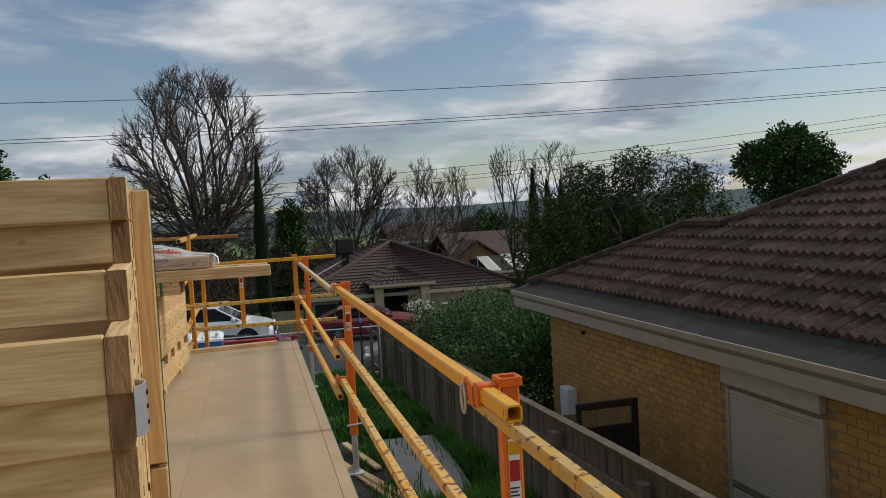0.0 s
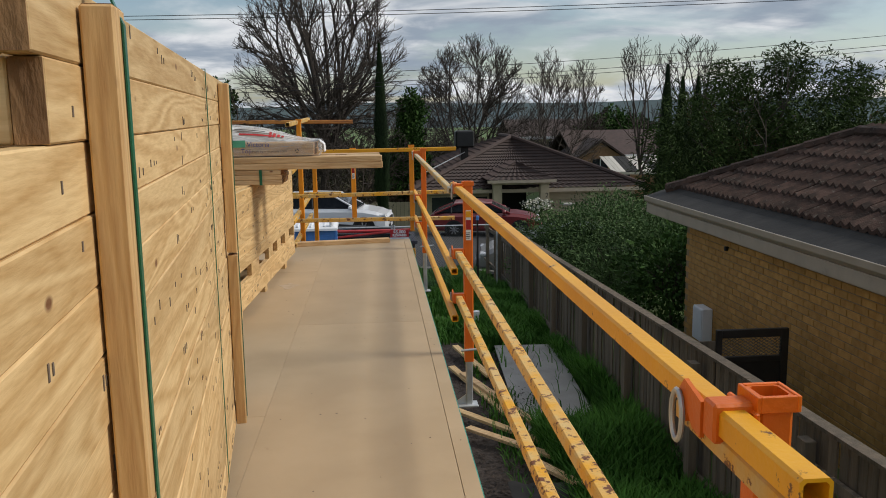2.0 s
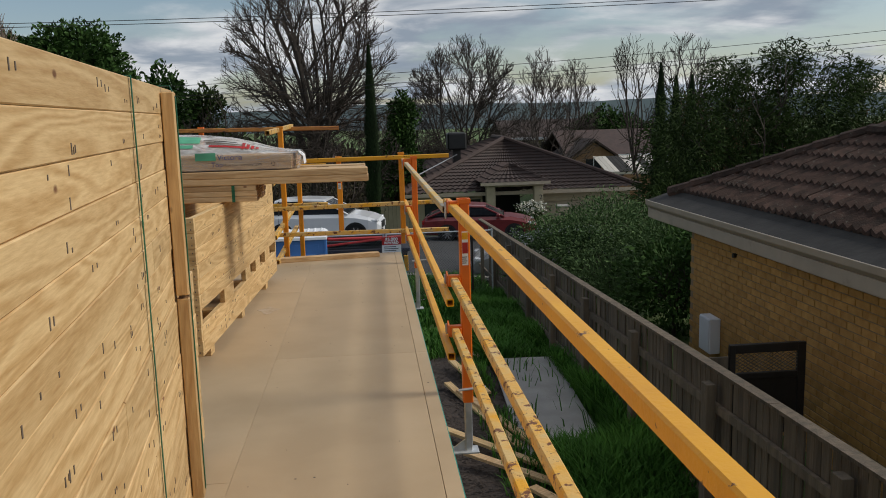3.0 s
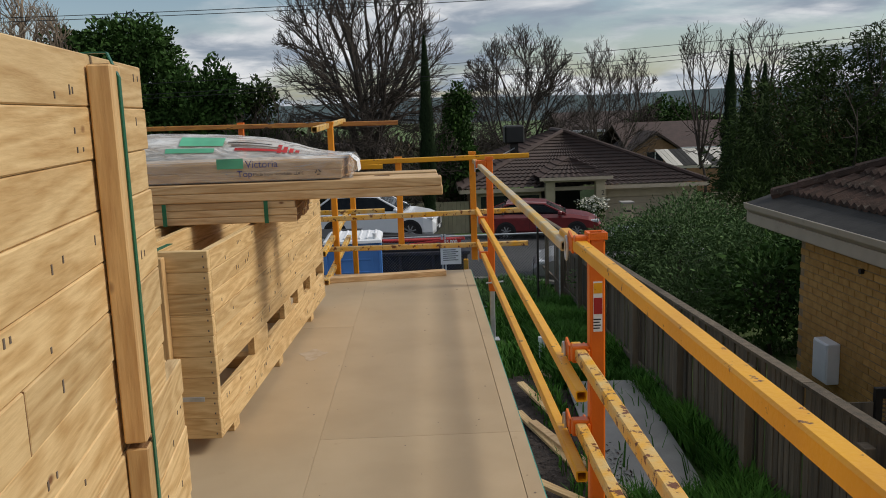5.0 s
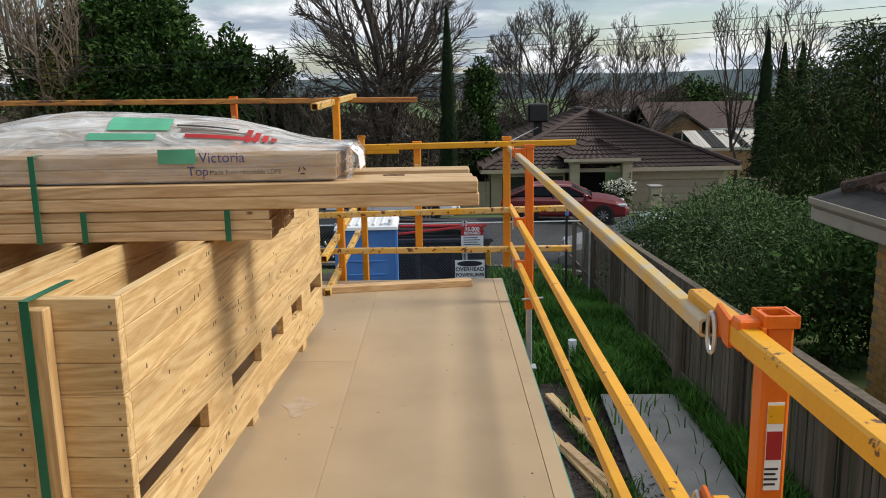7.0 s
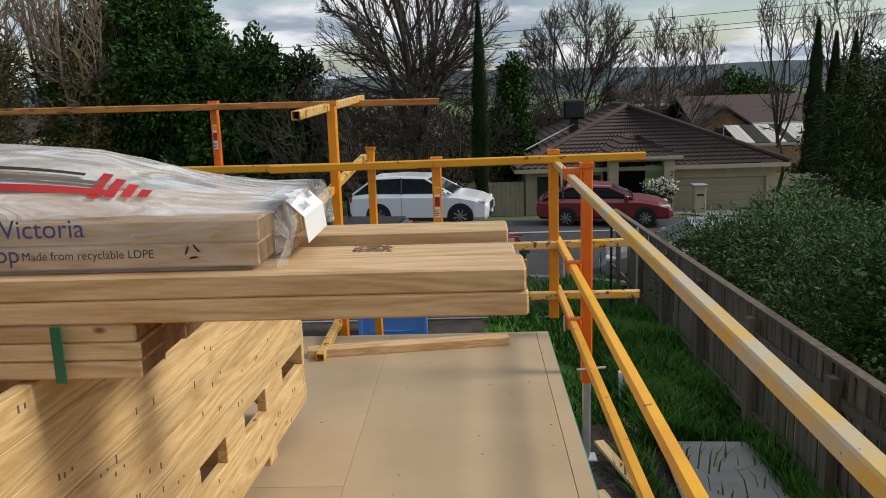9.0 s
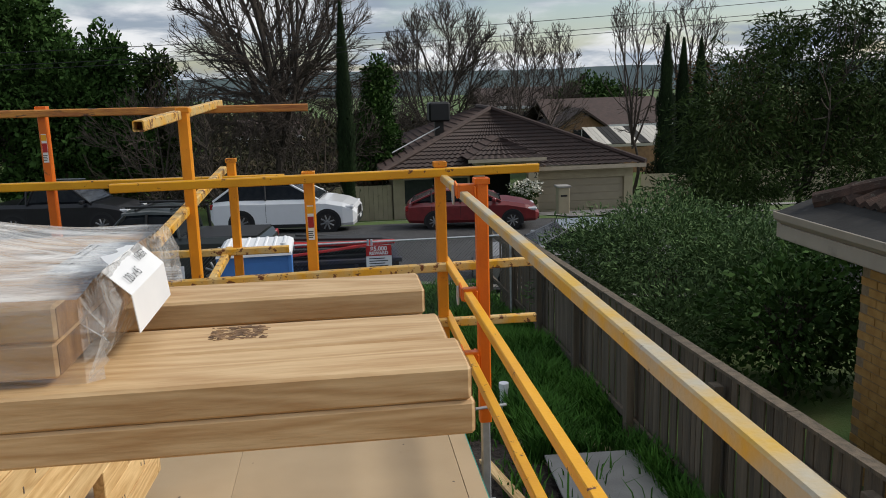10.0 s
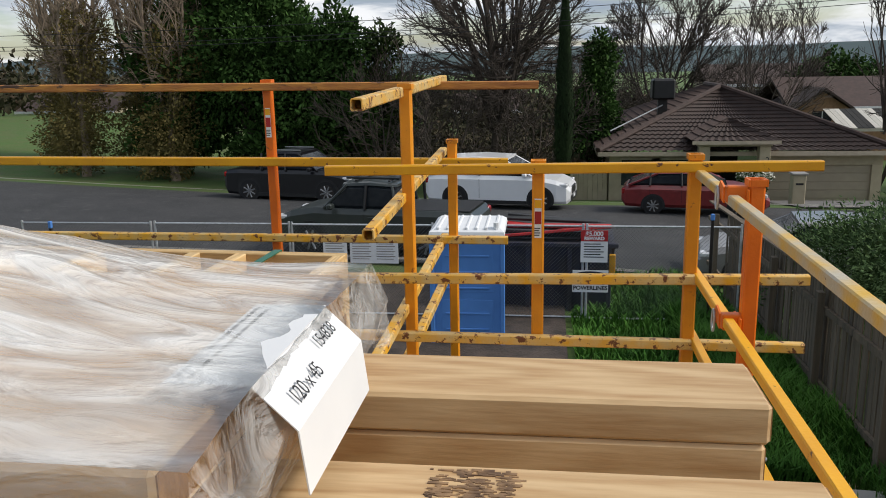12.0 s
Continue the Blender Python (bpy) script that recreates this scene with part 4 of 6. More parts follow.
rngF = random.Random(3)
me_pal = [box(-0.008, 0.008, -0.0455, 0.0455, -1.55, 0, 0.0015) for _ in range(1)]
pal_mesh = bpy.data.meshes.new("paling")
me_pal[0].to_mesh(pal_mesh)
me_pal[0].free()
pal_mesh.materials.append(M["fence"])
y = -1.0
while y < 19.5:
    p = new("paling", pal_mesh)
    p.parent = fence
    p.matrix_basis = pose(FX + rngF.uniform(-0.003, 0.004) + (0.016 if rngF.random() < 0.5 else 0), y, fcap(y) - 0.03 + rngF.uniform(-0.01, 0.006), 0, 0, rngF.uniform(-1.5, 1.5))
    y += 0.104
for a in range(-1, 20, 2):
    b = a + 1.99
    bm = bmesh.new()
    for (y0, z0), (y1, z1) in [((a, fcap(a)), (b, fcap(b)))]:
        prism([(y0, z0 - 0.028), (y1, z1 - 0.028), (y1, z1), (y0, z0)], "x", FX - 0.05, FX + 0.05, bm)
    part("capping", bm, "fence", fence)
    for dz in (-0.30, -1.2):
        part("rail", prism([(a, fcap(a) + dz - 0.075), (b, fcap(b) + dz - 0.075), (b, fcap(b) + dz), (a, fcap(a) + dz)], "x", FX - 0.052, FX - 0.012), "fence", fence)
    part("fence_post", box(FX - 0.135, FX - 0.055, a + 0.9, a + 1.02, gz(a) - 0.2, fcap(a + 1) - 0.12, 0.004), "fence", fence)

# ---- neighbour's brick house ----
house = thing("brick_house", pose(0.03, 0, -0.02), "single-storey cream brick house with weathered concrete tile roof", "house")
WX, HY = 4.25, 10.75
part("wall", box(WX, WX + 0.1, -8, HY, -2.6, -0.22), "mortar", house)
part("wall", box(WX + 0.1, 14, HY - 0.1, HY, -2.9, -0.22), "mortar", house)
part("wall", box(13.9, 14, -8, HY - 0.1, -2.6, -0.22), "mortar", house)
part("wall", box(WX + 0.1, 13.9, -8, -7.9, -2.6, -0.22), "mortar", house)
PT = math.tan(radians(25))
EX, EY, EZ = 3.95, 11.75, 0.03
part("soffit", box(EX + 0.03, 14.3, -8, EY - 0.03, -0.22, -0.20), "gutter", house)
gprof = [(EX - 0.05, 0.06), (EX - 0.04, 0.065), (EX - 0.035, 0.0), (EX + 0.03, -0.05), (EX + 0.06, -0.05), (EX + 0.06, -0.065), (EX + 0.02, -0.065), (EX - 0.04, -0.01)]
part("gutter", prism(gprof, "y", -8, EY), "gutter", house)
part("fascia", box(EX + 0.0, EX + 0.03, -8, EY, -0.20, -0.066), "gutter", house, "beige fascia board")
part("fascia", box(EX + 0.03, 14.2, EY - 0.03, EY, -0.20, -0.02), "gutter", house)
part("gutter", prism([(p[0] - EX + 0.0, p[1]) for p in gprof], "y", 0, 10.3), "gutter", house).matrix_basis = pose(EX, EY, 0, 0, 0, -90)
# flat flashing strip along the eave
part("flashing", prism([(EX - 0.03, 0.058), (EX + 0.50, 0.058 + 0.50 * PT * 0.72), (EX + 0.50, 0.05 + 0.50 * PT * 0.72), (EX - 0.03, 0.05)], "y", -8, EY - 0.02), "flash", house, "grey metal flashing along the eave")
# roof base planes under the tiles
S1, RY = 2.18, 8.5


def rp(s, y, up=0.0):
    return (EX + s, y, EZ + s * PT + up)


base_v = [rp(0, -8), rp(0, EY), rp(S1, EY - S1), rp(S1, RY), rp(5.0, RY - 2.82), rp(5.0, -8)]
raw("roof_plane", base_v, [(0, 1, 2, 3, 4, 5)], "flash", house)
raw("roof_plane", [rp(0, EY), (EX + 2 * S1, EY, EZ), rp(S1, EY - S1)], [(0, 1, 2)], "tile", house)
raw("roof_plane", [rp(S1, EY - S1), (EX + 2 * S1, EY, EZ), (EX + 2 * S1, RY, EZ), rp(S1, RY)], [(0, 1, 2, 3)], "tile", house)
raw("roof_plane", [rp(S1, RY), (EX + 2 * S1, RY, EZ + 0.02), (14.2, RY, EZ), (9.0 + 0.0, RY - 2.82, EZ + 5 * PT)], [(0, 1, 2, 3)], "tile", house)
raw("roof_plane", [rp(5.0, RY - 2.82), rp(5.0, -8), (14.2, -8, EZ), (14.2, RY, EZ)], [(0, 1, 2, 3)], "tile", house)
# ridge caps along hips
hips = [(rp(0.25, EY - 0.25), rp(S1, EY - S1)), (rp(S1, EY - S1), rp(S1, RY)), (rp(S1, RY), rp(5.0, RY - 2.82))]
for p, q in hips:
    p, q = Vector(p), Vector(q)
    n = max(1, round((q - p).length / 0.36))
    for i in range(n):
        a, b = p + (q - p) * i / n, p + (q - p) * (i + 1.06) / n
        part("ridge_cap", tube(a + Vector((0, 0, 0.035)), b + Vector((0, 0, 0.028)), 0.095, 8, r2=0.085), "tile", house, smooth=False)
# brick courses of the wall that faces the deck
WIN = (4.05, 5.45, -2.0, -0.28)
bm = box(-0.006, 0.02, -0.1125, 0.1125, -0.036, 0.036, 0.003)
brick_mesh = bpy.data.meshes.new("brick")
bm.to_mesh(brick_mesh)
bm.free()
brick_mesh.materials.append(M["brick"])
bv, bf, nb = [], [], 0
for c in range(27):
    z = -0.275 - c * 0.0855
    y = HY - 0.115 - (0.119 if c % 2 else 0)
    while y > -1.0:
        if not (WIN[0] - 0.1 < y < WIN[1] + 0.1 and z > WIN[2]):
            if 6.0 < y < 9.2 and c < 22 and nb < 300:
                o = new("brick", brick_mesh)
                o.parent, o.location = house, (WX - 0.004, y, z)
                nb += 1
            else:
                k = len(bv)
                x0, x1 = WX - 0.010, WX + 0.01
                bv += [(x0, y - 0.1125, z - 0.036), (x0, y + 0.1125, z - 0.036), (x0, y + 0.1125, z + 0.036), (x0, y - 0.1125, z + 0.036),
                       (x1, y - 0.116, z - 0.039), (x1, y + 0.116, z - 0.039), (x1, y + 0.116, z + 0.039), (x1, y - 0.116, z + 0.039)]
                bf += [(k, k + 3, k + 2, k + 1), (k, k + 1, k + 5, k + 4), (k + 1, k + 2, k + 6, k + 5), (k + 2, k + 3, k + 7, k + 6), (k + 3, k, k + 4, k + 7)]
        y -= 0.237
tagged(raw("brickwork", bv, bf, "brick", house), kind="stuff")
# end wall bricks
bv, bf = [], []
for c in range(28):
    z = -0.275 - c * 0.0855
    for k in range(20):
        x = WX + 0.115 + k * 0.237 + (0.119 if c % 2 else 0)
        i = len(bv)
        bv += [(x - 0.1125, HY + 0.008, z - 0.036), (x + 0.1125, HY + 0.008, z - 0.036), (x + 0.1125, HY + 0.008, z + 0.036), (x - 0.1125, HY + 0.008, z + 0.036)]
        bf += [(i, i + 3, i + 2, i + 1)]
tagged(raw("brickwork", bv, bf, "brick", house), kind="stuff")
# roller shutter
sh = part("window_shutter", box(WX - 0.03, WX - 0.004, WIN[0], WIN[1], -2.0, -0.62), "shutter", house, "closed beige roller shutter with brown bands")
part("shutter_box", box(WX - 0.09, WX - 0.004, WIN[0] - 0.05, WIN[1] + 0.08, -0.46, -0.24, 0.01), "shutter", sh)
for yy in (WIN[0] - 0.05, WIN[1]):
    part("guide", box(WX - 0.055, WX - 0.004, yy, yy + 0.05, -2.0, -0.505), "gutter", sh)
for k in range(36):
    z = -0.52 - k * 0.041
    part("slat", prism([(WX - 0.031, z), (WX - 0.042, z - 0.008), (WX - 0.042, z - 0.032), (WX - 0.031, z - 0.039)], "y", WIN[0], WIN[1]),
         "brown" if k in (23, 24, 28, 29, 30) else "shutter", sh)
vent = part("vent_pipe", tube((WX - 0.05, 9.3, -0.42), (WX + 0.02, 9.3, -0.42), 0.03, 10), "black", house)
mb = thing("meter_box", pose(WX + 0.03, 9.85, -1.6), "pale grey metal electricity meter box on the brick wall", "meter box")
part("body", box(-0.16, -0.012, -0.17, 0.17, -0.24, 0.24, 0.008), "white", mb)
part("door", box(-0.172, -0.161, -0.155, 0.155, -0.225, 0.225, 0.004), "white", mb)
gt = thing("side_gate", pose(3.23, 7.15, 0.05), "dark brown steel side gate with diamond mesh", "gate")
for a in ((0, 0.06, -2.3, -1.0), (0.72, 0.80, -2.4, -1.0), (0.06, 0.72, -1.09, -1.0), (0.06, 0.72, -1.36, -1.3), (0.06, 0.72, -1.95, -1.88)):
    part("bar", box(a[0], a[1], -0.025, 0.025, a[2], a[3], 0.004), "steel_dark", gt)
bm = bmesh.new()
for k in range(-4, 14):
    for sgn in (1, -1):
        x0 = 0.06 + k * 0.06
        seg = [(x, z) for x in [0.06 + i * 0.033 for i in range(21)] for z in [(-1.3 + (x - x0) * 0.6 if sgn > 0 else -1.09 - (x - x0) * 0.6)] if -1.3 < z < -1.09]
        if len(seg) > 1:
            tube((seg[0][0], 0, seg[0][1]), (seg[-1][0], 0, seg[-1][1]), 0.004, 4, bm)
part("mesh_panel", bm, "fence", gt)
part("infill", box(0.06, 0.72, -0.008, 0.008, -1.88, -1.36), "steel_dark", gt)
part("side_board", box(-0.55, -0.01, -0.01, 0.01, -2.4, -1.12), "fence", gt)


# ---- house across the street ----
home = thing("street_house", pose(0, 0, 0), "rendered beige house with brown hipped tile roof, portico and garage", "house")
HX0, HX1, HF, HB, HE, HG = 1.35, 12.95, 38.5, 54.0, -2.25, -4.6
RISE = 2.32


def pantile_plane(name, a, b, c, d, parent, rows, cols, material="tile_far"):
    """A roof plane of wavy tile courses between eave a-b and ridge d-c."""
    a, b, c, d = (Vector(p) for p in (a, b, c, d))
    n = (b - a).cross(d - a).normalized()
    if n.z < 0:
        n = -n
    v, f = [], []
    for r in range(rows):
        for half, lift in ((0.0, 0.05), (1.0, 0.0)):
            t = (r + half) / rows
            l0, r0 = a.lerp(d, t), b.lerp(c, t)
            for i in range(cols * 4 + 1):
                u = i / (cols * 4)
                v.append(tuple(l0.lerp(r0, u) + n * (lift + 0.025 * math.cos(i * math.pi / 2))))
    w = cols * 4 + 1
    for r in range(rows * 2 - 1):
        for i in range(w - 1):
            k = r * w + i
            f.append((k, k + 1, k + w + 1, k + w))
    return raw(name, v, f, material, parent)


AX, AY = (HX0 + HX1) / 2, HF + (HX1 - HX0) / 2
ap0, ap1 = (AX, AY, HE + RISE), (AX, HB - 5.8, HE + RISE)
pantile_plane("roof_plane", (HX0, HF, HE), (HX1, HF, HE), ap0, ap0, home, 17, 38)
pantile_plane("roof_plane", (HX0, HB, HE), (HX0, HF, HE), ap0, ap1, home, 17, 50)
pantile_plane("roof_plane", (HX1, HF, HE), (HX1, HB, HE), ap1, ap0, home, 17, 50)
for p, q in (((HX0, HF, HE), ap0), ((HX1, HF, HE), ap0), (ap0, ap1)):
    part("ridge_cap", tube(Vector(p) + Vector((0, 0, 0.06)), Vector(q) + Vector((0, 0, 0.06)), 0.13, 8), "tile_far", home)
part("fascia", box(HX0, HX1, HF - 0.06, HF + 0.02, HE - 0.18, HE - 0.01), "gutter", home)
part("fascia", box(HX0 - 0.03, HX0 + 0.05, HF + 0.03, HB, HE - 0.18, HE - 0.01), "gutter", home)
part("wall", box(HX0 + 0.5, 5.2, HF + 0.6, HF + 0.8, HG, HE - 0.19), "render", home)
part("wall", box(HX0 + 0.5, HX0 + 0.7, HF + 0.81, HB - 0.5, HG - 0.6, HE - 0.19), "render", home)
part("wall", box(HX1 - 0.6, HX1 - 0.4, HF + 0.81, HB - 0.5, HG - 0.6, HE - 0.19), "render", home)
part("wall", box(7.9, HX1 - 0.4, HF + 0.5, HF + 0.7, HE - 0.62, HE - 0.19), "render", home)
part("wall", box(12.15, HX1 - 0.4, HF + 0.5, HF + 0.75, HG, HE - 0.625), "render", home)
part("wall", box(7.35, 8.02, HF + 0.5, HF + 0.75, HG, HE - 0.625), "render", home)
# portico's deep shade is put into the black of this wall
part("back_wall", box(5.2, 7.5, HF + 3.0, HF + 3.2, HG, HE - 0.1), "black", home)
gd = part("garage_door", box(8.02, 12.15, HF + 0.62, HF + 0.68, HG, HE - 0.63), "garage", home, "closed beige panelled garage door")
for k in range(5):
    part("panel", box(8.06, 12.1, HF + 0.60, HF + 0.619, HG + 0.02 + k * 0.345, HG + 0.33 + k * 0.345, 0.008), "garage", gd)
for x in (5.25, 7.55):
    part("column", box(x, x + 0.42, HF - 0.55, HF - 0.13, HG, -2.0, 0.01), "render", home)
part("lintel", box(5.2, 8.02, HF - 0.57, HF - 0.1, -2.0, -1.8), "render", home)
pa = (6.6, HF + 0.9, -1.0)
pantile_plane("roof_plane", (4.95, HF - 0.8, -1.78), (8.25, HF - 0.8, -1.78), pa, pa, home, 5, 11)
pantile_plane("roof_plane", (4.95, HF + 1.6, -1.78), (4.95, HF - 0.8, -1.78), pa, (6.6, HF + 2.6, -1.0), home, 5, 8)
pantile_plane("roof_plane", (8.25, HF - 0.8, -1.78), (8.25, HF + 1.6, -1.78), (6.6, HF + 2.6, -1.0), pa, home, 5, 8)
part("fascia", box(4.93, 8.27, HF - 0.84, HF - 0.8, -1.9, -1.76), "gutter", home)
for x in (1.0 + HX0, 3.6):
    w = part("window", box(x, x + 1.5, HF + 0.57, HF + 0.6, HG + 0.9, HG + 1.95), "glass", home)
    part("frame", box(x - 0.05, x + 1.55, HF + 0.54, HF + 0.57, HG + 1.95, HG + 2.02), "gutter", w)
words("2", 0.32, pose(7.86, HF - 0.56 + 0.0, -2.55, 90), "ink", home)
ev = thing("roof_cooler", pose(4.4, 43.0, -0.72), "black evaporative cooler box standing on the tiled roof", "cooler")
part("body", box(-0.5, 0.5, -0.5, 0.5, 0.35, 1.25, 0.08), "black", ev)
part("duct", box(-0.2, 0.2, -0.2, 0.2, -0.35, 0.36), "steel_dark", ev)
part("conduit", tube((-3 + 0.6, -1.9, -0.9), (0, -0.2, 0.1), 0.03, 6), "galv", ev)
for x0, x1 in ((-1.0, 1.6), (13.0, 15.2), (17.6, 24)):
    f = thing("boundary_fence", pose(0, 0, 0), "pale timber fence beside the house across the street", "fence")
    x, i = x0, 0
    while x < x1:
        part("paling", box(x, x + 0.19, 39.2, 39.22, HG - 0.1, -2.85), "render", f)
        x += 0.2
lb = thing("letterbox", pose(8.1, 34.6, gz(34.6)), "pale rendered letterbox pillar by the driveway", "letterbox")
part("pillar", box(-0.22, 0.22, -0.22, 0.22, 0, 1.1, 0.02), "render", lb)
part("cap", box(-0.27, 0.27, -0.27, 0.27, 1.1, 1.17, 0.01), "concrete", lb)
part("slot", box(-0.13, 0.13, -0.228, -0.221, 0.75, 0.82), "black", lb)


# ---- houses further off ----
def far_house(x0, x1, y0, y1, g, eave, ridge, wallm, name_label, gable=None):
    h = thing("far_house", pose(0, 0, 0), name_label, "house")
    part("wall", box(x0 + 0.4, x1 - 0.4, y0 + 0.4, y1 - 0.4, g, eave), wallm, h)
    ym = (y0 + y1) / 2
    bm = bmesh.new()
    prism([(y0, eave), (ym, ridge), (y1, eave), (y1, eave - 0.15), (ym, ridge - 0.15), (y0, eave - 0.15)], "x", x0, x1, bm)
    part("roof", bm, "tile_far", h)
    part("fascia", box(x0, x1, y0 - 0.08, y0 - 0.01, eave - 0.25, eave), "white", h)
    n = max(2, int((x1 - x0) / 3))
    for i in range(n):
        x = x0 + 0.9 + i * (x1 - x0 - 1.8) / n
        w = part("window", box(x, x + 1.2, y0 + 0.36, y0 + 0.395, eave - 1.7, eave - 0.5), "glass", h)
        part("frame", box(x - 0.06, x + 1.26, y0 + 0.33, y0 + 0.36, eave - 0.5, eave - 0.42), "white", w)
    if gable:
        gx0, gx1, gr = gable
        gm = (gx0 + gx1) / 2
        part("gable_wall", prism([(gx0, g), (gx1, g), (gx1, eave), (gm, gr - 0.12), (gx0, eave)], "y", y0 - 1.2, y0 + 0.39), wallm, h)
        part("gable_roof", prism([(gx0 - 0.35, eave - 0.2), (gm, gr), (gx1 + 0.35, eave - 0.2), (gx1 + 0.35, eave - 0.05), (gm, gr + 0.15), (gx0 - 0.35, eave - 0.05)], "y", y0 - 1.6, ym), "tile_far", h)
        w = part("window", box(gm - 0.6, gm + 0.6, y0 - 1.23, y0 - 1.205, eave - 1.3, eave - 0.2), "glass", h)
        part("frame", box(gm - 0.03, gm + 0.03, y0 - 1.26, y0 - 1.235, eave - 1.3, eave - 0.2), "white", w)


far_house(15.0, 24.5, 62, 72, -7, -1.9, -0.05, "brick_red", "tan brick house with brown roof and a gable", (15.2, 18.4, -0.75))
far_house(13.0, 27, 80, 90, -7, -0.9, 0.8, "render", "distant long house with dark roof")
far_house(-46, -37, 70, 78, -6, -2.0, -0.4, "render", "distant house with pale walls and green-grey roof")
far_house(-9, -3, 75, 82, -6, -2.6, -1.3, "render", "distant house half hidden by bare trees")
cpt = thing("carport", pose(0, 0, 0), "pale corrugated metal carport roof with dark skylight strips", "carport")
for k in range(16):
    x = 16.1 + k * 0.32
    part("roof_sheet", prism([(55, -2.75), (58.5, -1.85), (58.5, -1.81), (55, -2.71)], "x", x, x + 0.30), "flash" if k in (3, 4, 5, 9, 10) else "metal_roof", cpt)
for x in (16.2, 21.0):
    part("post", box(x, x + 0.1, 55.2, 55.3, gz(55), -2.72), "white", cpt)
part("beam", box(16.0, 21.3, 54.95, 55.05, -2.92, -2.76), "metal_roof", cpt)


# ---- vehicles ----
def loft(sections, bm=None):
    """Skins a row of closed sections (each a list of 3D points)."""
    bm = bm or bmesh.new()
    rings = [[bm.verts.new(p) for p in s] for s in sections]
    n = len(rings[0])
    for a, b in zip(rings, rings[1:]):
        for i in range(n):
            bm.faces.new((a[i], a[(i + 1) % n], b[(i + 1) % n], b[i]))
    bm.faces.new(rings[0])
    bm.faces.new(rings[-1])
    bmesh.ops.recalc_face_normals(bm, faces=bm.faces)
    return bm


def body_loft(stations, half):
    """stations: (x, bottom, top, width factor); a rounded box section at each."""
    secs = []
    for x, z0, z1, w in stations:
        h = half * w
        c = min(0.12, (z1 - z0) * 0.3)
        secs.append([(x, -h + 0.08, z0), (x, h - 0.08, z0), (x, h, z0 + 0.1), (x, h, z1 - c), (x, h - c * 0.8, z1), (x, -h + c * 0.8, z1), (x, -h, z1 - c), (x, -h, z0 + 0.1)])
    return loft(secs)


def wheel(parent, x, y, r, side):
    w = part("wheel", tube((x, y - 0.1, r), (x, y + 0.1, r), r, 24), "rubber", parent)
    yo = y + side * 0.101
    part("rim", tube((x, yo - 0.008, r), (x, yo + 0.008, r), r * 0.7, 20), "steel_dark", w)
    for k in range(8):
        a = k * math.tau / 8 + 0.3
        part("spoke", tube((x, yo + side * 0.012, r), (x + math.cos(a) * r * 0.62, yo + side * 0.012, r + math.sin(a) * r * 0.62), r * 0.075, 5), "rim", w)
    part("rim_ring", tube((x, yo + side * 0.006, r), (x, yo + side * 0.012, r), r * 0.16, 10), "rim", w)


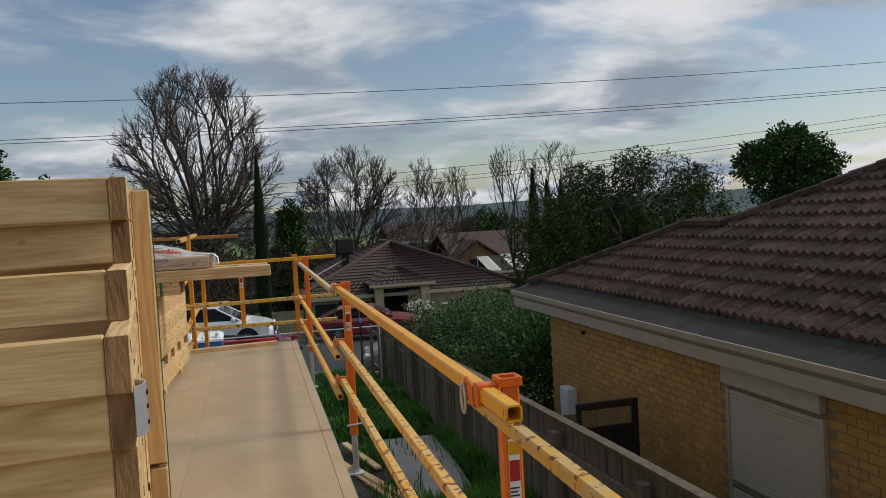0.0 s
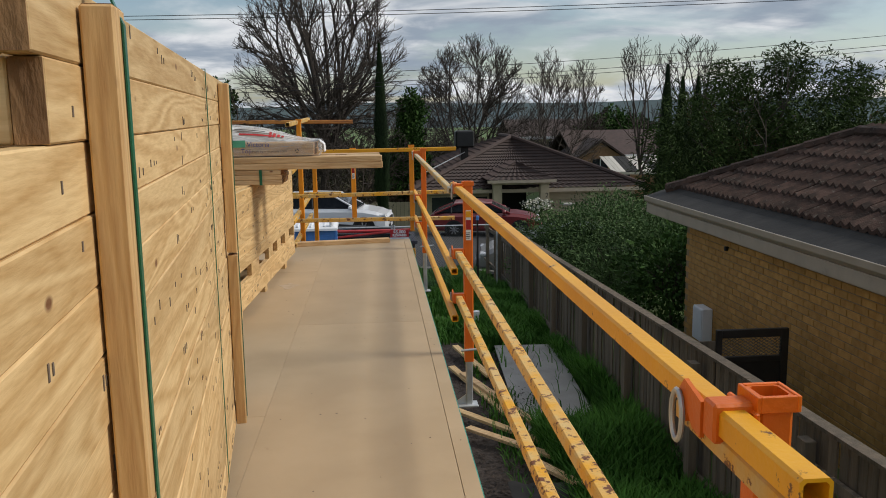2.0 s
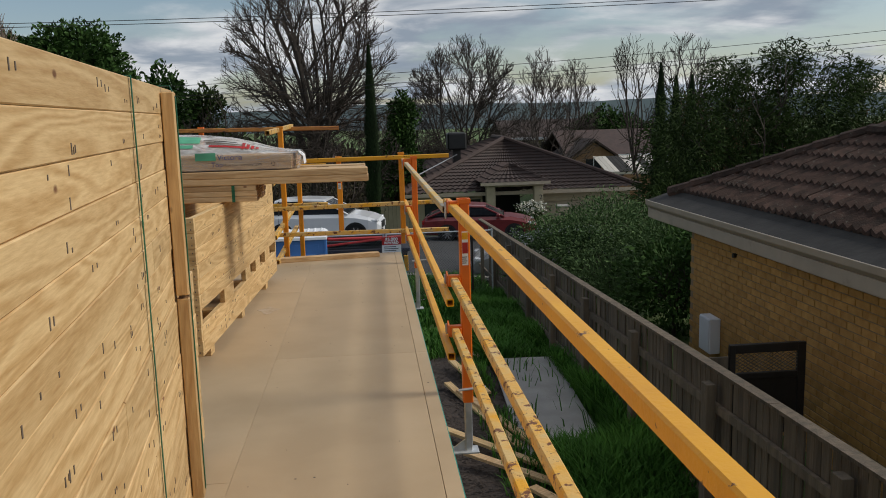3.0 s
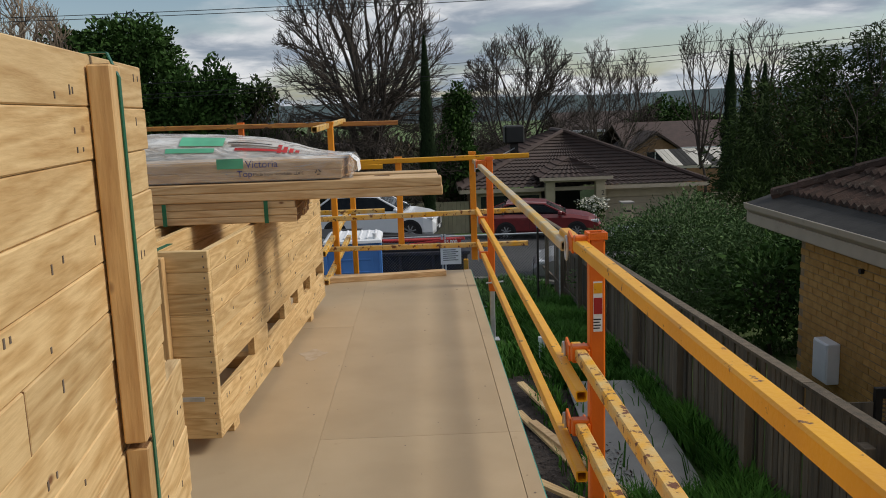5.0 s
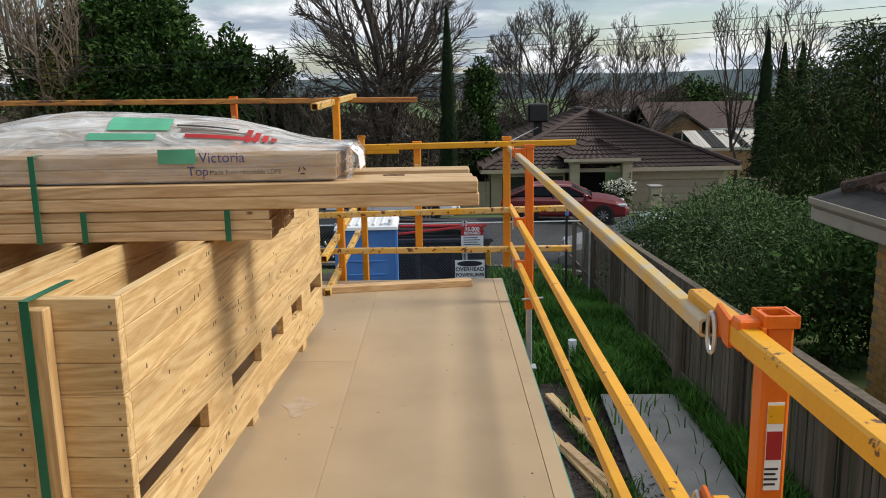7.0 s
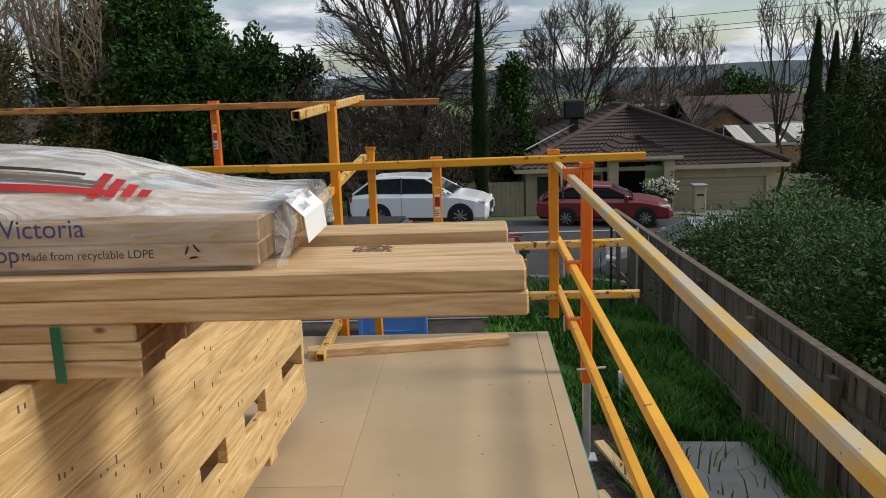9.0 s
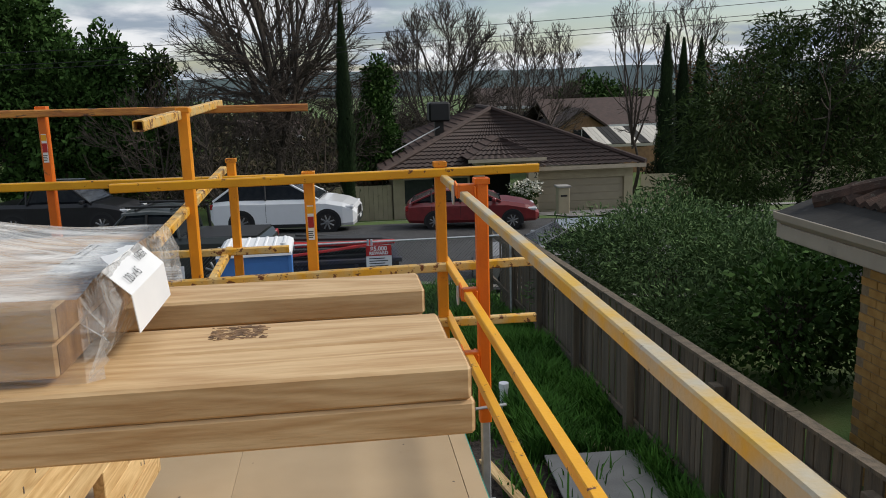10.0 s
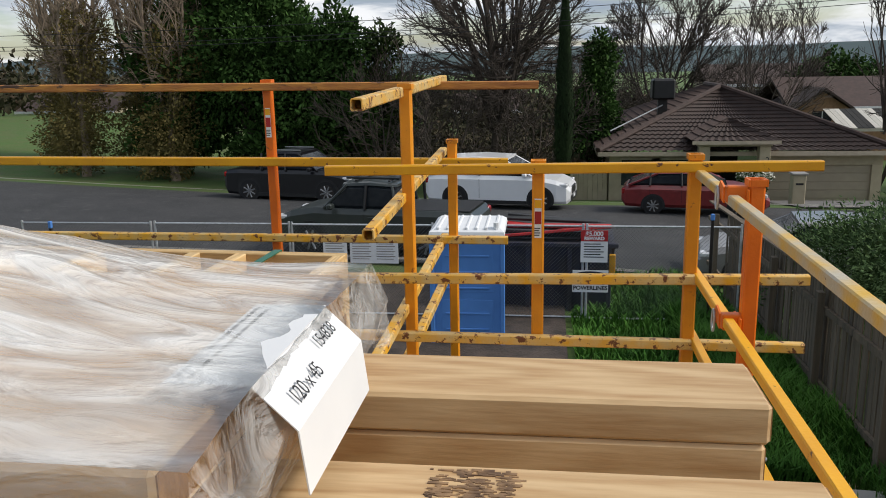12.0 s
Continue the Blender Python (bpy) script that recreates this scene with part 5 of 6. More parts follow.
def car(m, label, paint, L, W, H, wb, r, bonnet, belt, roof, cargo=None, clad=True, name="parked_car", category="car"):
    """x runs to the car's nose. roof: (x of rear glass foot, rear roof edge, front roof edge, windscreen foot)."""
    c = thing(name, m, label, category)
    hw, hl = W / 2, L / 2
    st = [(-hl, 0.42, belt * 0.86, 0.86), (-hl + 0.12, 0.26, belt * 0.97, 0.95), (-hl + 0.6, 0.24, belt, 1.0), (roof[3] - 0.1, 0.24, belt, 1.0),
          (roof[3] + 0.25, 0.24, bonnet + 0.03, 0.99), (hl - 0.45, 0.24, bonnet - 0.07, 0.97), (hl - 0.12, 0.25, bonnet - 0.2, 0.9), (hl, 0.34, bonnet - 0.33, 0.78)]
    b = part("body", body_loft(st, hw), paint, c, smooth=False)
    cab = [(roof[0], belt - 0.04, belt + 0.02, 0.93), (roof[1], belt - 0.04, H - 0.05, 0.80), ((roof[1] + roof[2]) / 2, belt - 0.04, H, 0.80), (roof[2], belt - 0.04, H - 0.04, 0.80), (roof[3], belt - 0.04, belt + 0.02, 0.92)]
    part("cabin_glass", body_loft(cab, hw), "glass", c, "dark tinted windows")
    top = [(roof[1] - 0.12, H - 0.09, H - 0.03, 0.82), ((roof[1] + roof[2]) / 2, H - 0.06, H + 0.02, 0.83), (roof[2] + 0.1, H - 0.09, H - 0.02, 0.81)]
    secs = []
    for x, z0, z1, w in top:
        h = hw * w
        secs.append([(x, -h, z0), (x, h, z0), (x, h - 0.03, z1 - 0.02), (x, h - 0.12, z1), (x, -h + 0.12, z1), (x, -h + 0.03, z1 - 0.02)])
    part("roof", loft(secs), paint, c)
    for s in (-1, 1):
        mid = (roof[1] + roof[2]) / 2 + 0.1
        y1, y0 = s * hw * 0.815, s * hw * 0.945
        for (xa, za), (xb, zb) in (((roof[0], belt), (roof[1], H - 0.07)), ((roof[3], belt), (roof[2], H - 0.07)), ((mid, belt), (mid - 0.03, H - 0.05)), ((mid - 0.95, belt), (mid - 0.95, H - 0.06))):
            part("pillar", tube((xa, s * hw * 0.94, za), (xb, s * hw * 0.81, zb), 0.035, 6), paint if xa in (roof[0], roof[3]) else "black", c)
        for x in (-wb / 2, wb / 2):
            wx = x + 0.05
            arch = [(wx + (r + 0.07) * math.cos(a), r + (r + 0.07) * math.sin(a)) for a in [i * math.pi / 12 for i in range(-2, 15)]]
            part("wheel_arch", prism([(px, max(pz, 0.2)) for px, pz in arch], "y", s * hw * 0.9, s * (hw + 0.004)), "black", c)
            wheel(c, wx, s * (hw - 0.09), r, s)
        if clad:
            part("sill", box(-wb / 2 + r, wb / 2 - r, s * hw - 0.02, s * hw + 0.008, 0.22, 0.34), "black", c)
        part("door_gap", box(mid - 0.005, mid + 0.005, s * (hw + 0.001) - 0.003, s * (hw + 0.001) + 0.003, 0.4, belt - 0.1), "black", c)
        part("door_gap", box(mid - 0.96, mid - 0.95, s * (hw + 0.001) - 0.003, s * (hw + 0.001) + 0.003, 0.4, belt - 0.1), "black", c)
        for x in (mid - 0.18, mid - 1.1):
            part("door_handle", box(x - 0.1, x + 0.08, s * hw - 0.005, s * hw + 0.02, belt - 0.2, belt - 0.165, 0.005), paint, c)
        part("mirror", box(roof[3] - 0.3, roof[3] - 0.16, s * hw * 0.97, s * (hw + 0.18), belt + 0.0, belt + 0.13, 0.03), paint, c)
        part("headlight", box(hl - 0.42, hl - 0.08, s * hw * 0.62, s * hw * 0.93, bonnet - 0.28, bonnet - 0.17, 0.03), "lamp_glass", c, "clear headlight")
        part("tail_light", box(-hl + 0.0, -hl + 0.22, s * hw * 0.66, s * hw * 0.93, belt - 0.28, belt - 0.1, 0.03), "lamp_red", c, "red tail light")
    part("bumper", box(hl - 0.06, hl + 0.02, -hw * 0.7, hw * 0.7, 0.3, 0.5, 0.02), "black", c)
    part("grille", box(hl - 0.06, hl + 0.015, -hw * 0.42, hw * 0.42, 0.52, bonnet - 0.3, 0.02), "black", c)
    part("number_plate", box(hl + 0.021, hl + 0.03, -0.19, 0.19, 0.4, 0.5), "white", c)
    return c


def kerbside(x, y, turn):
    return pose(x, y, gz(y, x) + 0.045, 0, 0, turn)


car(kerbside(-2.2, 32.0, -9), "white large SUV parked along the far kerb", "car_white", 4.85, 1.92, 1.72, 2.85, 0.38, 1.08, 1.13, (-2.3, -1.55, 0.25, 1.2))
car(kerbside(3.95, 31.0, -9), "dark red older hatchback parked along the far kerb", "car_red", 4.4, 1.70, 1.36, 2.55, 0.30, 0.88, 0.92, (-2.0, -1.1, 0.15, 0.95), clad=False)
ut = car(kerbside(-9.7, 33.2, -9), "black dual-cab utility parked along the far kerb", "car_black", 5.0, 1.85, 1.78, 3.0, 0.39, 1.10, 1.14, (-0.95, -0.7, 0.45, 1.2), name="parked_ute", category="ute")
part("sports_bar", tube((-1.35, -0.7, 1.12), (-0.85, -0.7, 1.6), 0.03, 6), "black", ut)
part("sports_bar", tube((-1.35, 0.7, 1.12), (-0.85, 0.7, 1.6), 0.03, 6), "black", ut)
for y in (-0.55, 0.55):
    part("roof_bar", box(-0.7, 0.45, y - 0.025, y + 0.025, 1.80, 1.84, 0.008), "rim", ut)
nearu = car(kerbside(-4.5, 23.3, 172), "dark green four-wheel-drive utility with roof rack on the near kerb", "car_green", 4.9, 1.8, 1.72, 2.85, 0.38, 1.1, 1.12, (-0.6, -0.5, 0.6, 1.15), name="parked_ute", category="ute")
for y in (-0.45, 0.45):
    part("roof_bar", box(-0.6, 0.7, y - 0.03, y + 0.03, 1.76, 1.81, 0.01), "black", nearu)
for x in (-0.4, 0.4):
    part("roof_bar", box(x - 0.03, x + 0.03, -0.62, 0.62, 1.73, 1.765, 0.01), "black", nearu)
part("tub", box(-2.3, -0.75, -0.75, 0.75, 1.121, 1.128), "black", nearu)
car(kerbside(4.7, 21.7, 172), "dusty grey sedan parked behind the hedge on the near side", "car_grey", 4.5, 1.75, 1.42, 2.6, 0.31, 0.92, 0.96, (-1.8, -1.1, 0.2, 1.0), clad=False)

# ---- portable toilet, skip, site fence ----
wc = thing("portable_toilet", pose(-1.74, 16.3, gz(16.3) - 0.28, 0, 0, 1) @ Matrix.Diagonal((0.93, 0.95, 0.95, 1)), "bright blue plastic portable toilet with a white roof", "portable toilet")
part("base", box(-0.58, 0.58, -0.58, 0.58, 0, 0.10, 0.02), "wc_blue", wc)
part("front_panel", box(-0.52, 0.52, -0.53, -0.5, 0.1, 2.08, 0.01), "wc_blue", wc)
part("side_panel", box(0.5, 0.54, -0.5, 0.52, 0.1, 2.08, 0.01), "wc_blue", wc)
part("side_panel", box(-0.54, -0.5, -0.5, 0.52, 0.1, 2.08, 0.01), "wc_blue", wc)
part("back_panel", box(-0.5, 0.5, 0.49, 0.52, 0.1, 2.08), "wc_blue", wc)
for s in (-1, 1):
    part("corner_post", box(s * 0.545 - 0.035, s * 0.545 + 0.035, -0.57, -0.5, 0.1, 2.1, 0.012), "wc_blue", wc)
for k in range(2):
    part("recess", box(-0.40, 0.40, -0.536, -0.531, 0.28 + k * 0.92, 1.08 + k * 0.9, 0.002), "wc_blue", wc)
for z in (0.35, 0.6, 0.85, 1.25, 1.5, 1.75):
    part("rib", box(-0.34, 0.34, -0.552, -0.537, z, z + 0.03, 0.006), "wc_blue", wc)
part("roof", loft([[(-0.58, -0.6, 2.09), (0.58, -0.6, 2.09), (0.58, 0.6, 2.09), (-0.58, 0.6, 2.09)], [(-0.57, -0.59, 2.14), (0.57, -0.59, 2.14), (0.57, 0.59, 2.14), (-0.57, 0.59, 2.14)],
                   [(-0.5, -0.5, 2.19), (0.5, -0.5, 2.19), (0.5, 0.5, 2.19), (-0.5, 0.5, 2.19)]]), "white", wc, "translucent white roof")
for i in range(7):
    x = -0.44 + i * 0.147
    part("roof_rib", box(x - 0.025, x + 0.025, -0.55, 0.5, 2.13, 2.205, 0.012), "white", wc)
part("vent_pipe", tube((0.45, -0.5, 2.14), (0.45, -0.5, 2.27), 0.045, 10), "white", wc)
sk = thing("skip_bin", pose(-0.55, 18.9, gz(18.9) - 0.1, 0, 0, -2), "dark blue steel rubbish skip heaped with red and black sheets", "skip bin")
part("body", loft([[(-0.95, -0.75, 0.05), (0.95, -0.75, 0.05), (0.95, 0.75, 0.05), (-0.95, 0.75, 0.05)], [(-1.1, -0.85, 1.28), (1.1, -0.85, 1.28), (1.1, 0.85, 1.28), (-1.1, 0.85, 1.28)]]), "bin", sk)
for x in (-1.0, -0.35, 0.35, 1.0):
    part("rib", box(x - 0.04, x + 0.04, -0.90, -0.78, 0.1, 1.27, 0.01), "bin", sk)
part("rim", box(-1.15, 1.15, -0.91, -0.83, 1.24, 1.32, 0.01), "bin", sk)
for x in (-1.05, 1.05):
    part("lug", box(x - 0.05, x + 0.05, -0.99, -0.9, 0.8, 1.15, 0.01), "yellow", sk)
rngS = random.Random(2)
for k in range(9):
    l = part("rubbish_sheet", box(-0.9, 0.9, -0.09, 0.09, 0, 0.05, 0.01), "ink_red" if k % 3 == 0 else "black", sk)
    l.matrix_basis = pose(rngS.uniform(-0.1, 0.15), -0.7 + k * 0.16, 1.3 + rngS.uniform(0.0, 0.16), rngS.uniform(-12, 12), rngS.uniform(-6, 6), rngS.uniform(-6, 6))
bx = thing("blue_crate", pose(-0.62, 14.4, gz(14.4) + 0.03, 0, 0, 20), "small blue plastic crate on the soil", "crate")
part("body", box(-0.2, 0.2, -0.14, 0.14, 0, 0.2, 0.02), "wc_blue", bx)
rngG = random.Random(6)
for k, x0 in enumerate((-9.6, -7.2, -4.8, -2.4, 0.0)):
    yb = 17.3 + (k % 2) * 0.03
    fp_ = thing("mesh_panel", pose(x0, yb, gz(yb)), "temporary galvanised chain-mesh fence panel on the site boundary", "fence panel", "site fence panels")
    for x in (0.02, 2.36):
        part("upright", tube((x, 0, 0), (x, 0, 1.62), 0.019, 8), "galv", fp_)
    for z in (0.08, 1.58):
        part("bar", tube((0.02, 0, z), (2.36, 0, z), 0.016, 8), "galv", fp_)
    v, f = [], []
    for i in range(-26, 40):
        for sg in (1, -1):
            x0_ = i * 0.06
            if sg > 0:
                t0, t1 = max(0, 0.03 - x0_), min(1.47, 2.35 - x0_)
            else:
                t0, t1 = max(0, x0_ - 2.35), min(1.47, x0_ - 0.03)
            if t1 - t0 > 0.05:
                a, b = Vector((x0_ + sg * t0, 0.004 * sg, 0.1 + t0)), Vector((x0_ + sg * t1, 0.004 * sg, 0.1 + t1))
                n = Vector((-(b - a).z, 0, (b - a).x)).normalized() * 0.0022
                q = len(v)
                v += [tuple(a - n), tuple(a + n), tuple(b + n), tuple(b - n)]
                f.append((q, q + 1, q + 2, q + 3))
    tagged(raw("chain_mesh", v, f, "mesh_wire", fp_), kind="stuff")


def sign(x, z, w, h, y=17.24):
    s = thing("site_sign", pose(x, y, z), "printed warning sign tied to the site fence", "sign")
    part("board", box(-w / 2, w / 2, -0.004, 0.004, -h / 2, h / 2, 0.001), "paper", s)
    return s


s1 = sign(0.13, -1.43, 0.42, 0.52)
part("print", box(-0.21, 0.21, -0.006, -0.0045, 0.08, 0.26), "ink_red", s1)
words("$5,000", 0.10, pose(0, -0.008, 0.20, 90), "paper", s1, bold=0.003)
words("REWARD", 0.075, pose(0, -0.008, 0.125, 90), "paper", s1, bold=0.003)
for k in range(6):
    part("print", box(-0.16, 0.10 + 0.05 * (k % 2), -0.006, -0.0045, 0.03 - k * 0.042, 0.045 - k * 0.042), "ink", s1)
s2 = sign(0.08, -2.0, 0.56, 0.36)
words("OVERHEAD", 0.105, pose(0, -0.007, 0.0, 90), "ink", s2, bold=0.003)
words("POWERLINES", 0.09, pose(0, -0.007, -0.11, 90), "ink", s2, bold=0.003)
part("print", prism([(0.24 * math.cos(a), 0.11 + 0.055 * math.sin(a)) for a in [i * math.tau / 20 for i in range(20)]], "y", -0.006, -0.0045), "ink", s2)
for x in (-4.05, -3.6, -3.2):
    s3 = sign(x, -1.55, 0.40, 0.40)
    for k in range(7):
        part("print", box(-0.16, 0.12 + 0.03 * (k % 2), -0.006, -0.0045, 0.12 - k * 0.042, 0.13 - k * 0.042), "brown", s3)
for x, y in ((1.35, 13.0),):
    pp = thing("drain_pipe", pose(x, y, gz(y)), "white plastic drain pipe standing in the grass", "pipe")
    part("pipe", tube((0, 0, 0), (0, 0, 0.42), 0.05, 12), "white", pp)
    part("collar", tube((0, 0, 0.36), (0, 0, 0.43), 0.06, 12), "white", pp)
stake = thing("marker_stake", pose(1.9, 17.2, gz(17.2)), "thin steel star picket beside the site fence", "stake")
part("picket", box(-0.02, 0.02, -0.02, 0.02, 0, 1.75), "steel_dark", stake)
part("cap", box(-0.03, 0.03, -0.03, 0.03, 1.7, 1.8, 0.01), "wc_blue", stake)
stake = thing("marker_stake", pose(-9.0, 17.2, gz(17.2)), "steel star picket with a blue cap on the site boundary", "stake")
part("picket", box(-0.02, 0.02, -0.02, 0.02, 0, 1.6), "steel_dark", stake)
part("cap", box(-0.03, 0.03, -0.03, 0.03, 1.5, 1.62, 0.01), "wc_blue", stake)

# ---- overhead wires ----
def wire(a, b, sag, r=0.012):
    w = thing("power_line", pose(0, 0, 0), "thin dark overhead power line along the street", "power line", "power lines")
    a, b = Vector(a), Vector(b)
    v, f = [], []
    for i in range(41):
        p = a.lerp(b, i / 40) - Vector((0, 0, sag * 4 * (i / 40) * (1 - i / 40)))
        v += [(p.x, p.y + r * math.cos(t), p.z + r * math.sin(t)) for t in (0, math.tau / 3, 2 * math.tau / 3)]
        if i:
            k = 3 * i
            f += [(k - 3 + s, k - 3 + (s + 1) % 3, k + (s + 1) % 3, k + s) for s in range(3)]
    raw("cable", v, f, "wire", w)


wire((-45, 26, 6.7), (45, 26, 8.0), 1.6)
wire((-45, 26, 4.9), (45, 26, 6.8), 1.3)
wire((-45, 26.3, 5.05), (45, 26.3, 6.95), 1.3)
wire((-50, 34, 3.4), (36, 33, 5.8), 1.7)
wire((-50, 34.2, 3.0), (36, 33.2, 5.4), 1.7)
wire((-50, 34.4, 2.9), (36, 33.4, 5.2), 1.7)


# ---- trees and plants ----
def branches(seed, height, radius, counts, fork=0.22, base=0.2, twig=0.012, lean=0.0):
    """A bare tree: limbs fan out from a fork into an egg-shaped crown and divide down to twigs. Two lists: wood, twigs."""
    rg = random.Random(seed)
    geo = {0: ([], []), 1: ([], [])}
    c = Vector((lean, 0, height * (fork + 1) / 2))
    half = Vector((radius, radius, height * (1 - fork) / 2 * 1.04))

    def inside(p):
        q = p - c
        return math.sqrt((q.x / half.x) ** 2 + (q.y / half.y) ** 2 + (q.z / half.z) ** 2)

    def limb(p, q, r, lvl):
        v, f = geo[0 if lvl < 2 else 1]
        n, sides = (5, 6) if lvl < 2 else ((3, 3) if lvl < 4 else (2, 3))
        d = q - p
        a = d.cross(Vector((0.31, 0.22, 1))).normalized()
        b = a.cross(d).normalized()
        bend = Vector((rg.uniform(-1, 1), rg.uniform(-1, 1), rg.uniform(-0.9, 0.3))) * d.length * 0.09
        pts, prev = [], None
        for i in range(n + 1):
            t = i / n
            o = p + d * t + bend * math.sin(math.pi * t)
            pts.append(o)
            rr = max(twig, r * (1 - 0.55 * t))
            k = len(v)
            for s in range(sides):
                w = s * math.tau / sides
                v.append(tuple(o + a * (rr * math.cos(w)) + b * (rr * math.sin(w))))
            if prev is not None:
                for s in range(sides):
                    f.append((prev + s, prev + (s + 1) % sides, k + (s + 1) % sides, k + s))
            prev = k
        return pts

    root = Vector((0, 0, 0))
    top = Vector((lean * 0.3, 0, height * fork))
    limb(root, top, base, 0)
    todo = []
    for i in range(counts[0]):
        a = i * 2.4 + rg.uniform(-0.4, 0.4)
        e = 0.15 + 0.85 * (i + 0.5) / counts[0]
        way = Vector((math.cos(a) * math.sqrt(1 - e * e * 0.92), math.sin(a) * math.sqrt(1 - e * e * 0.92), e))
        q = c + Vector((way.x * half.x, way.y * half.y, way.z * half.z)) * rg.uniform(0.55, 0.8) - Vector((0, 0, half.z * 0.12))
        s = top * rg.uniform(0.8, 1.0)
        todo.append((limb(s, q, base * 0.5, 1), (q - s).length, base * 0.5, 1))
    for lvl, m in enumerate(counts[1:], 2):
        nxt = []
        for pts, length, r, _ in todo:
            d = (pts[-1] - pts[0]).normalized()
            for k in range(m):
                t = 1.0 if k == 0 else rg.uniform(0.15, 1.0)
                x = t * (len(pts) - 1)
                i = min(int(x), len(pts) - 2)
                s = pts[i].lerp(pts[i + 1], x - i)
                out = (s - c * 0.75).normalized()
                way = (d * 0.7 + out * 0.45 + Vector((rg.uniform(-1, 1), rg.uniform(-1, 1), rg.uniform(-0.6, 1))) * 0.95).normalized()
                ln = length * rg.uniform(0.32, 0.6)
                q = s + way * ln
                over = inside(q)
                lim = 0.9 + 0.18 * noise.noise(way * 1.7 + Vector((seed, 0, 0)))
                if over > lim:
                    q = s + way * ln * max(0.25, 1 - (over - lim) * 2.2)
                nxt.append((limb(s, q, r * 0.5, lvl), ln, r * 0.5, lvl))
        todo = nxt
    return geo


def bare_tree(x, y, h, seed, radius, counts, label="leafless winter tree with a dense crown of fine twigs", material="bark", **kw):
    t = thing("bare_tree", pose(x, y, gz(y, x) - 0.1), label, "tree")
    geo = branches(seed, h, radius, counts, **kw)
    raw("trunk", *geo[0], material, t)
    raw("crown", *geo[1], material, t, "bare fine twigs")
    return t


def leaves(n, blobs, size, seed, aspect=0.5, hang=0.0):
    """Leaf sprays: small bent quads scattered in lumpy shells round several centres."""
    rg = random.Random(seed)
    v, f = [], []
    tot = sum(b[3] * b[4] for b in blobs)
    for bx_, by_, bz_, rx_, rz_ in blobs:
        m = int(n * rx_ * rz_ / tot)
        for _ in range(m):
            d = Vector((rg.gauss(0, 1), rg.gauss(0, 1), rg.gauss(0, 1))).normalized()
            rr = rg.random() ** 0.35 * (0.80 + 0.42 * noise.noise(d * 2.3 + Vector((bx_, by_, bz_))))
            c = Vector((bx_ + d.x * rx_ * rr, by_ + d.y * rx_ * rr, bz_ + d.z * rz_ * rr))
            s = size * rg.uniform(0.6, 1.4)
            u = (d + Vector((rg.uniform(-1, 1), rg.uniform(-1, 1), rg.uniform(-1, 1) - hang)) * 0.9).normalized()
            w = u.cross(Vector((rg.uniform(-1, 1), rg.uniform(-1, 1), rg.uniform(-1, 1)))).normalized() * (s * aspect)
            k = len(v)
            v += [tuple(c - u * s * 0.5), tuple(c + w * 0.5), tuple(c + u * s * 0.5), tuple(c - w * 0.5)]
            f.append((k, k + 1, k + 2, k + 3))
    return v, f


def leafy(name, x, y, blobs, n, size, seed, material, label, category="tree", trunk=None, aspect=0.5, hang=0.0, z=None):
    t = thing(name, pose(x, y, gz(y, x) if z is None else z), label, category)
    if trunk:
        h, r = trunk
        geo = branches(seed + 100, h, h * 0.35, (7, 4, 3), fork=0.3, base=r)
        raw("trunk", *geo[0], "bark", t)
        raw("branch_work", *geo[1], "bark", t)
    v, f = leaves(n, blobs, size, seed, aspect, hang)
    raw("crown", v, f, material, t)
    return t


bare_tree(-2.9, 40, 13.4, 7, 4.0, (12, 7, 6, 5, 4), fork=0.24, base=0.27, twig=0.009, label="tall leafless tree with a rounded crown of fine twigs")
bare_tree(6.9, 60, 12.2, 12, 4.3, (11, 6, 6, 5, 3), fork=0.2, base=0.2, twig=0.014)
bare_tree(14.7, 70, 12.6, 13, 2.2, (8, 6, 5, 5), fork=0.22, base=0.14, twig=0.016)
bare_tree(18.2, 72, 11.8, 14, 2.4, (8, 6, 5, 5), fork=0.3, base=0.14, twig=0.016)
bare_tree(14.9, 45.5, 10.5, 15, 1.6, (7, 5, 4, 3), fork=0.3, base=0.12, twig=0.012, label="slender leafless tree with sparse upright twigs")
bare_tree(18.4, 47, 10.6, 16, 2.2, (8, 5, 4, 4), fork=0.45, base=0.12, twig=0.012, label="slender leafless tree with a flat twiggy head")
for k, (x, y, h) in enumerate(((-7.6, 38.5, 5.8), (-5.0, 37.5, 5.2), (-1.9, 39.5, 6.2), (2.2, 57, 8.0), (10.5, 64, 8.6), (-10.5, 44, 6.8), (3.6, 66, 8), (12.4, 58, 7.4))):
    bare_tree(x, y, h, 40 + k, h * 0.55, (9, 6, 5, 4), fork=0.1, base=0.09, twig=0.011, label="spreading leafless shrub with tangled bare twigs")
for k, (x, y, h) in enumerate(((-17.6, 40, 10.5), (-19.8, 42, 12.5), (-22.0, 40, 11.5), (-25.0, 44, 11))):
    t = bare_tree(x, y, h, 60 + k, 2.0, (9, 6, 5, 4), fork=0.3, base=0.24, twig=0.012, material="bark_pale", label="tall winter tree with pale trunk and yellowing leaves")
    v, f = leaves(10500, [(0, 0, h * 0.22, 1.8, 2.2), (0.5, 0, h * 0.5, 1.7, 2.8), (-0.5, 0.3, h * 0.1, 1.9, 1.2)], 0.15, 70 + k)
    raw("foliage", v, f, "leaf_olive", t, "sparse yellow-brown leaves")
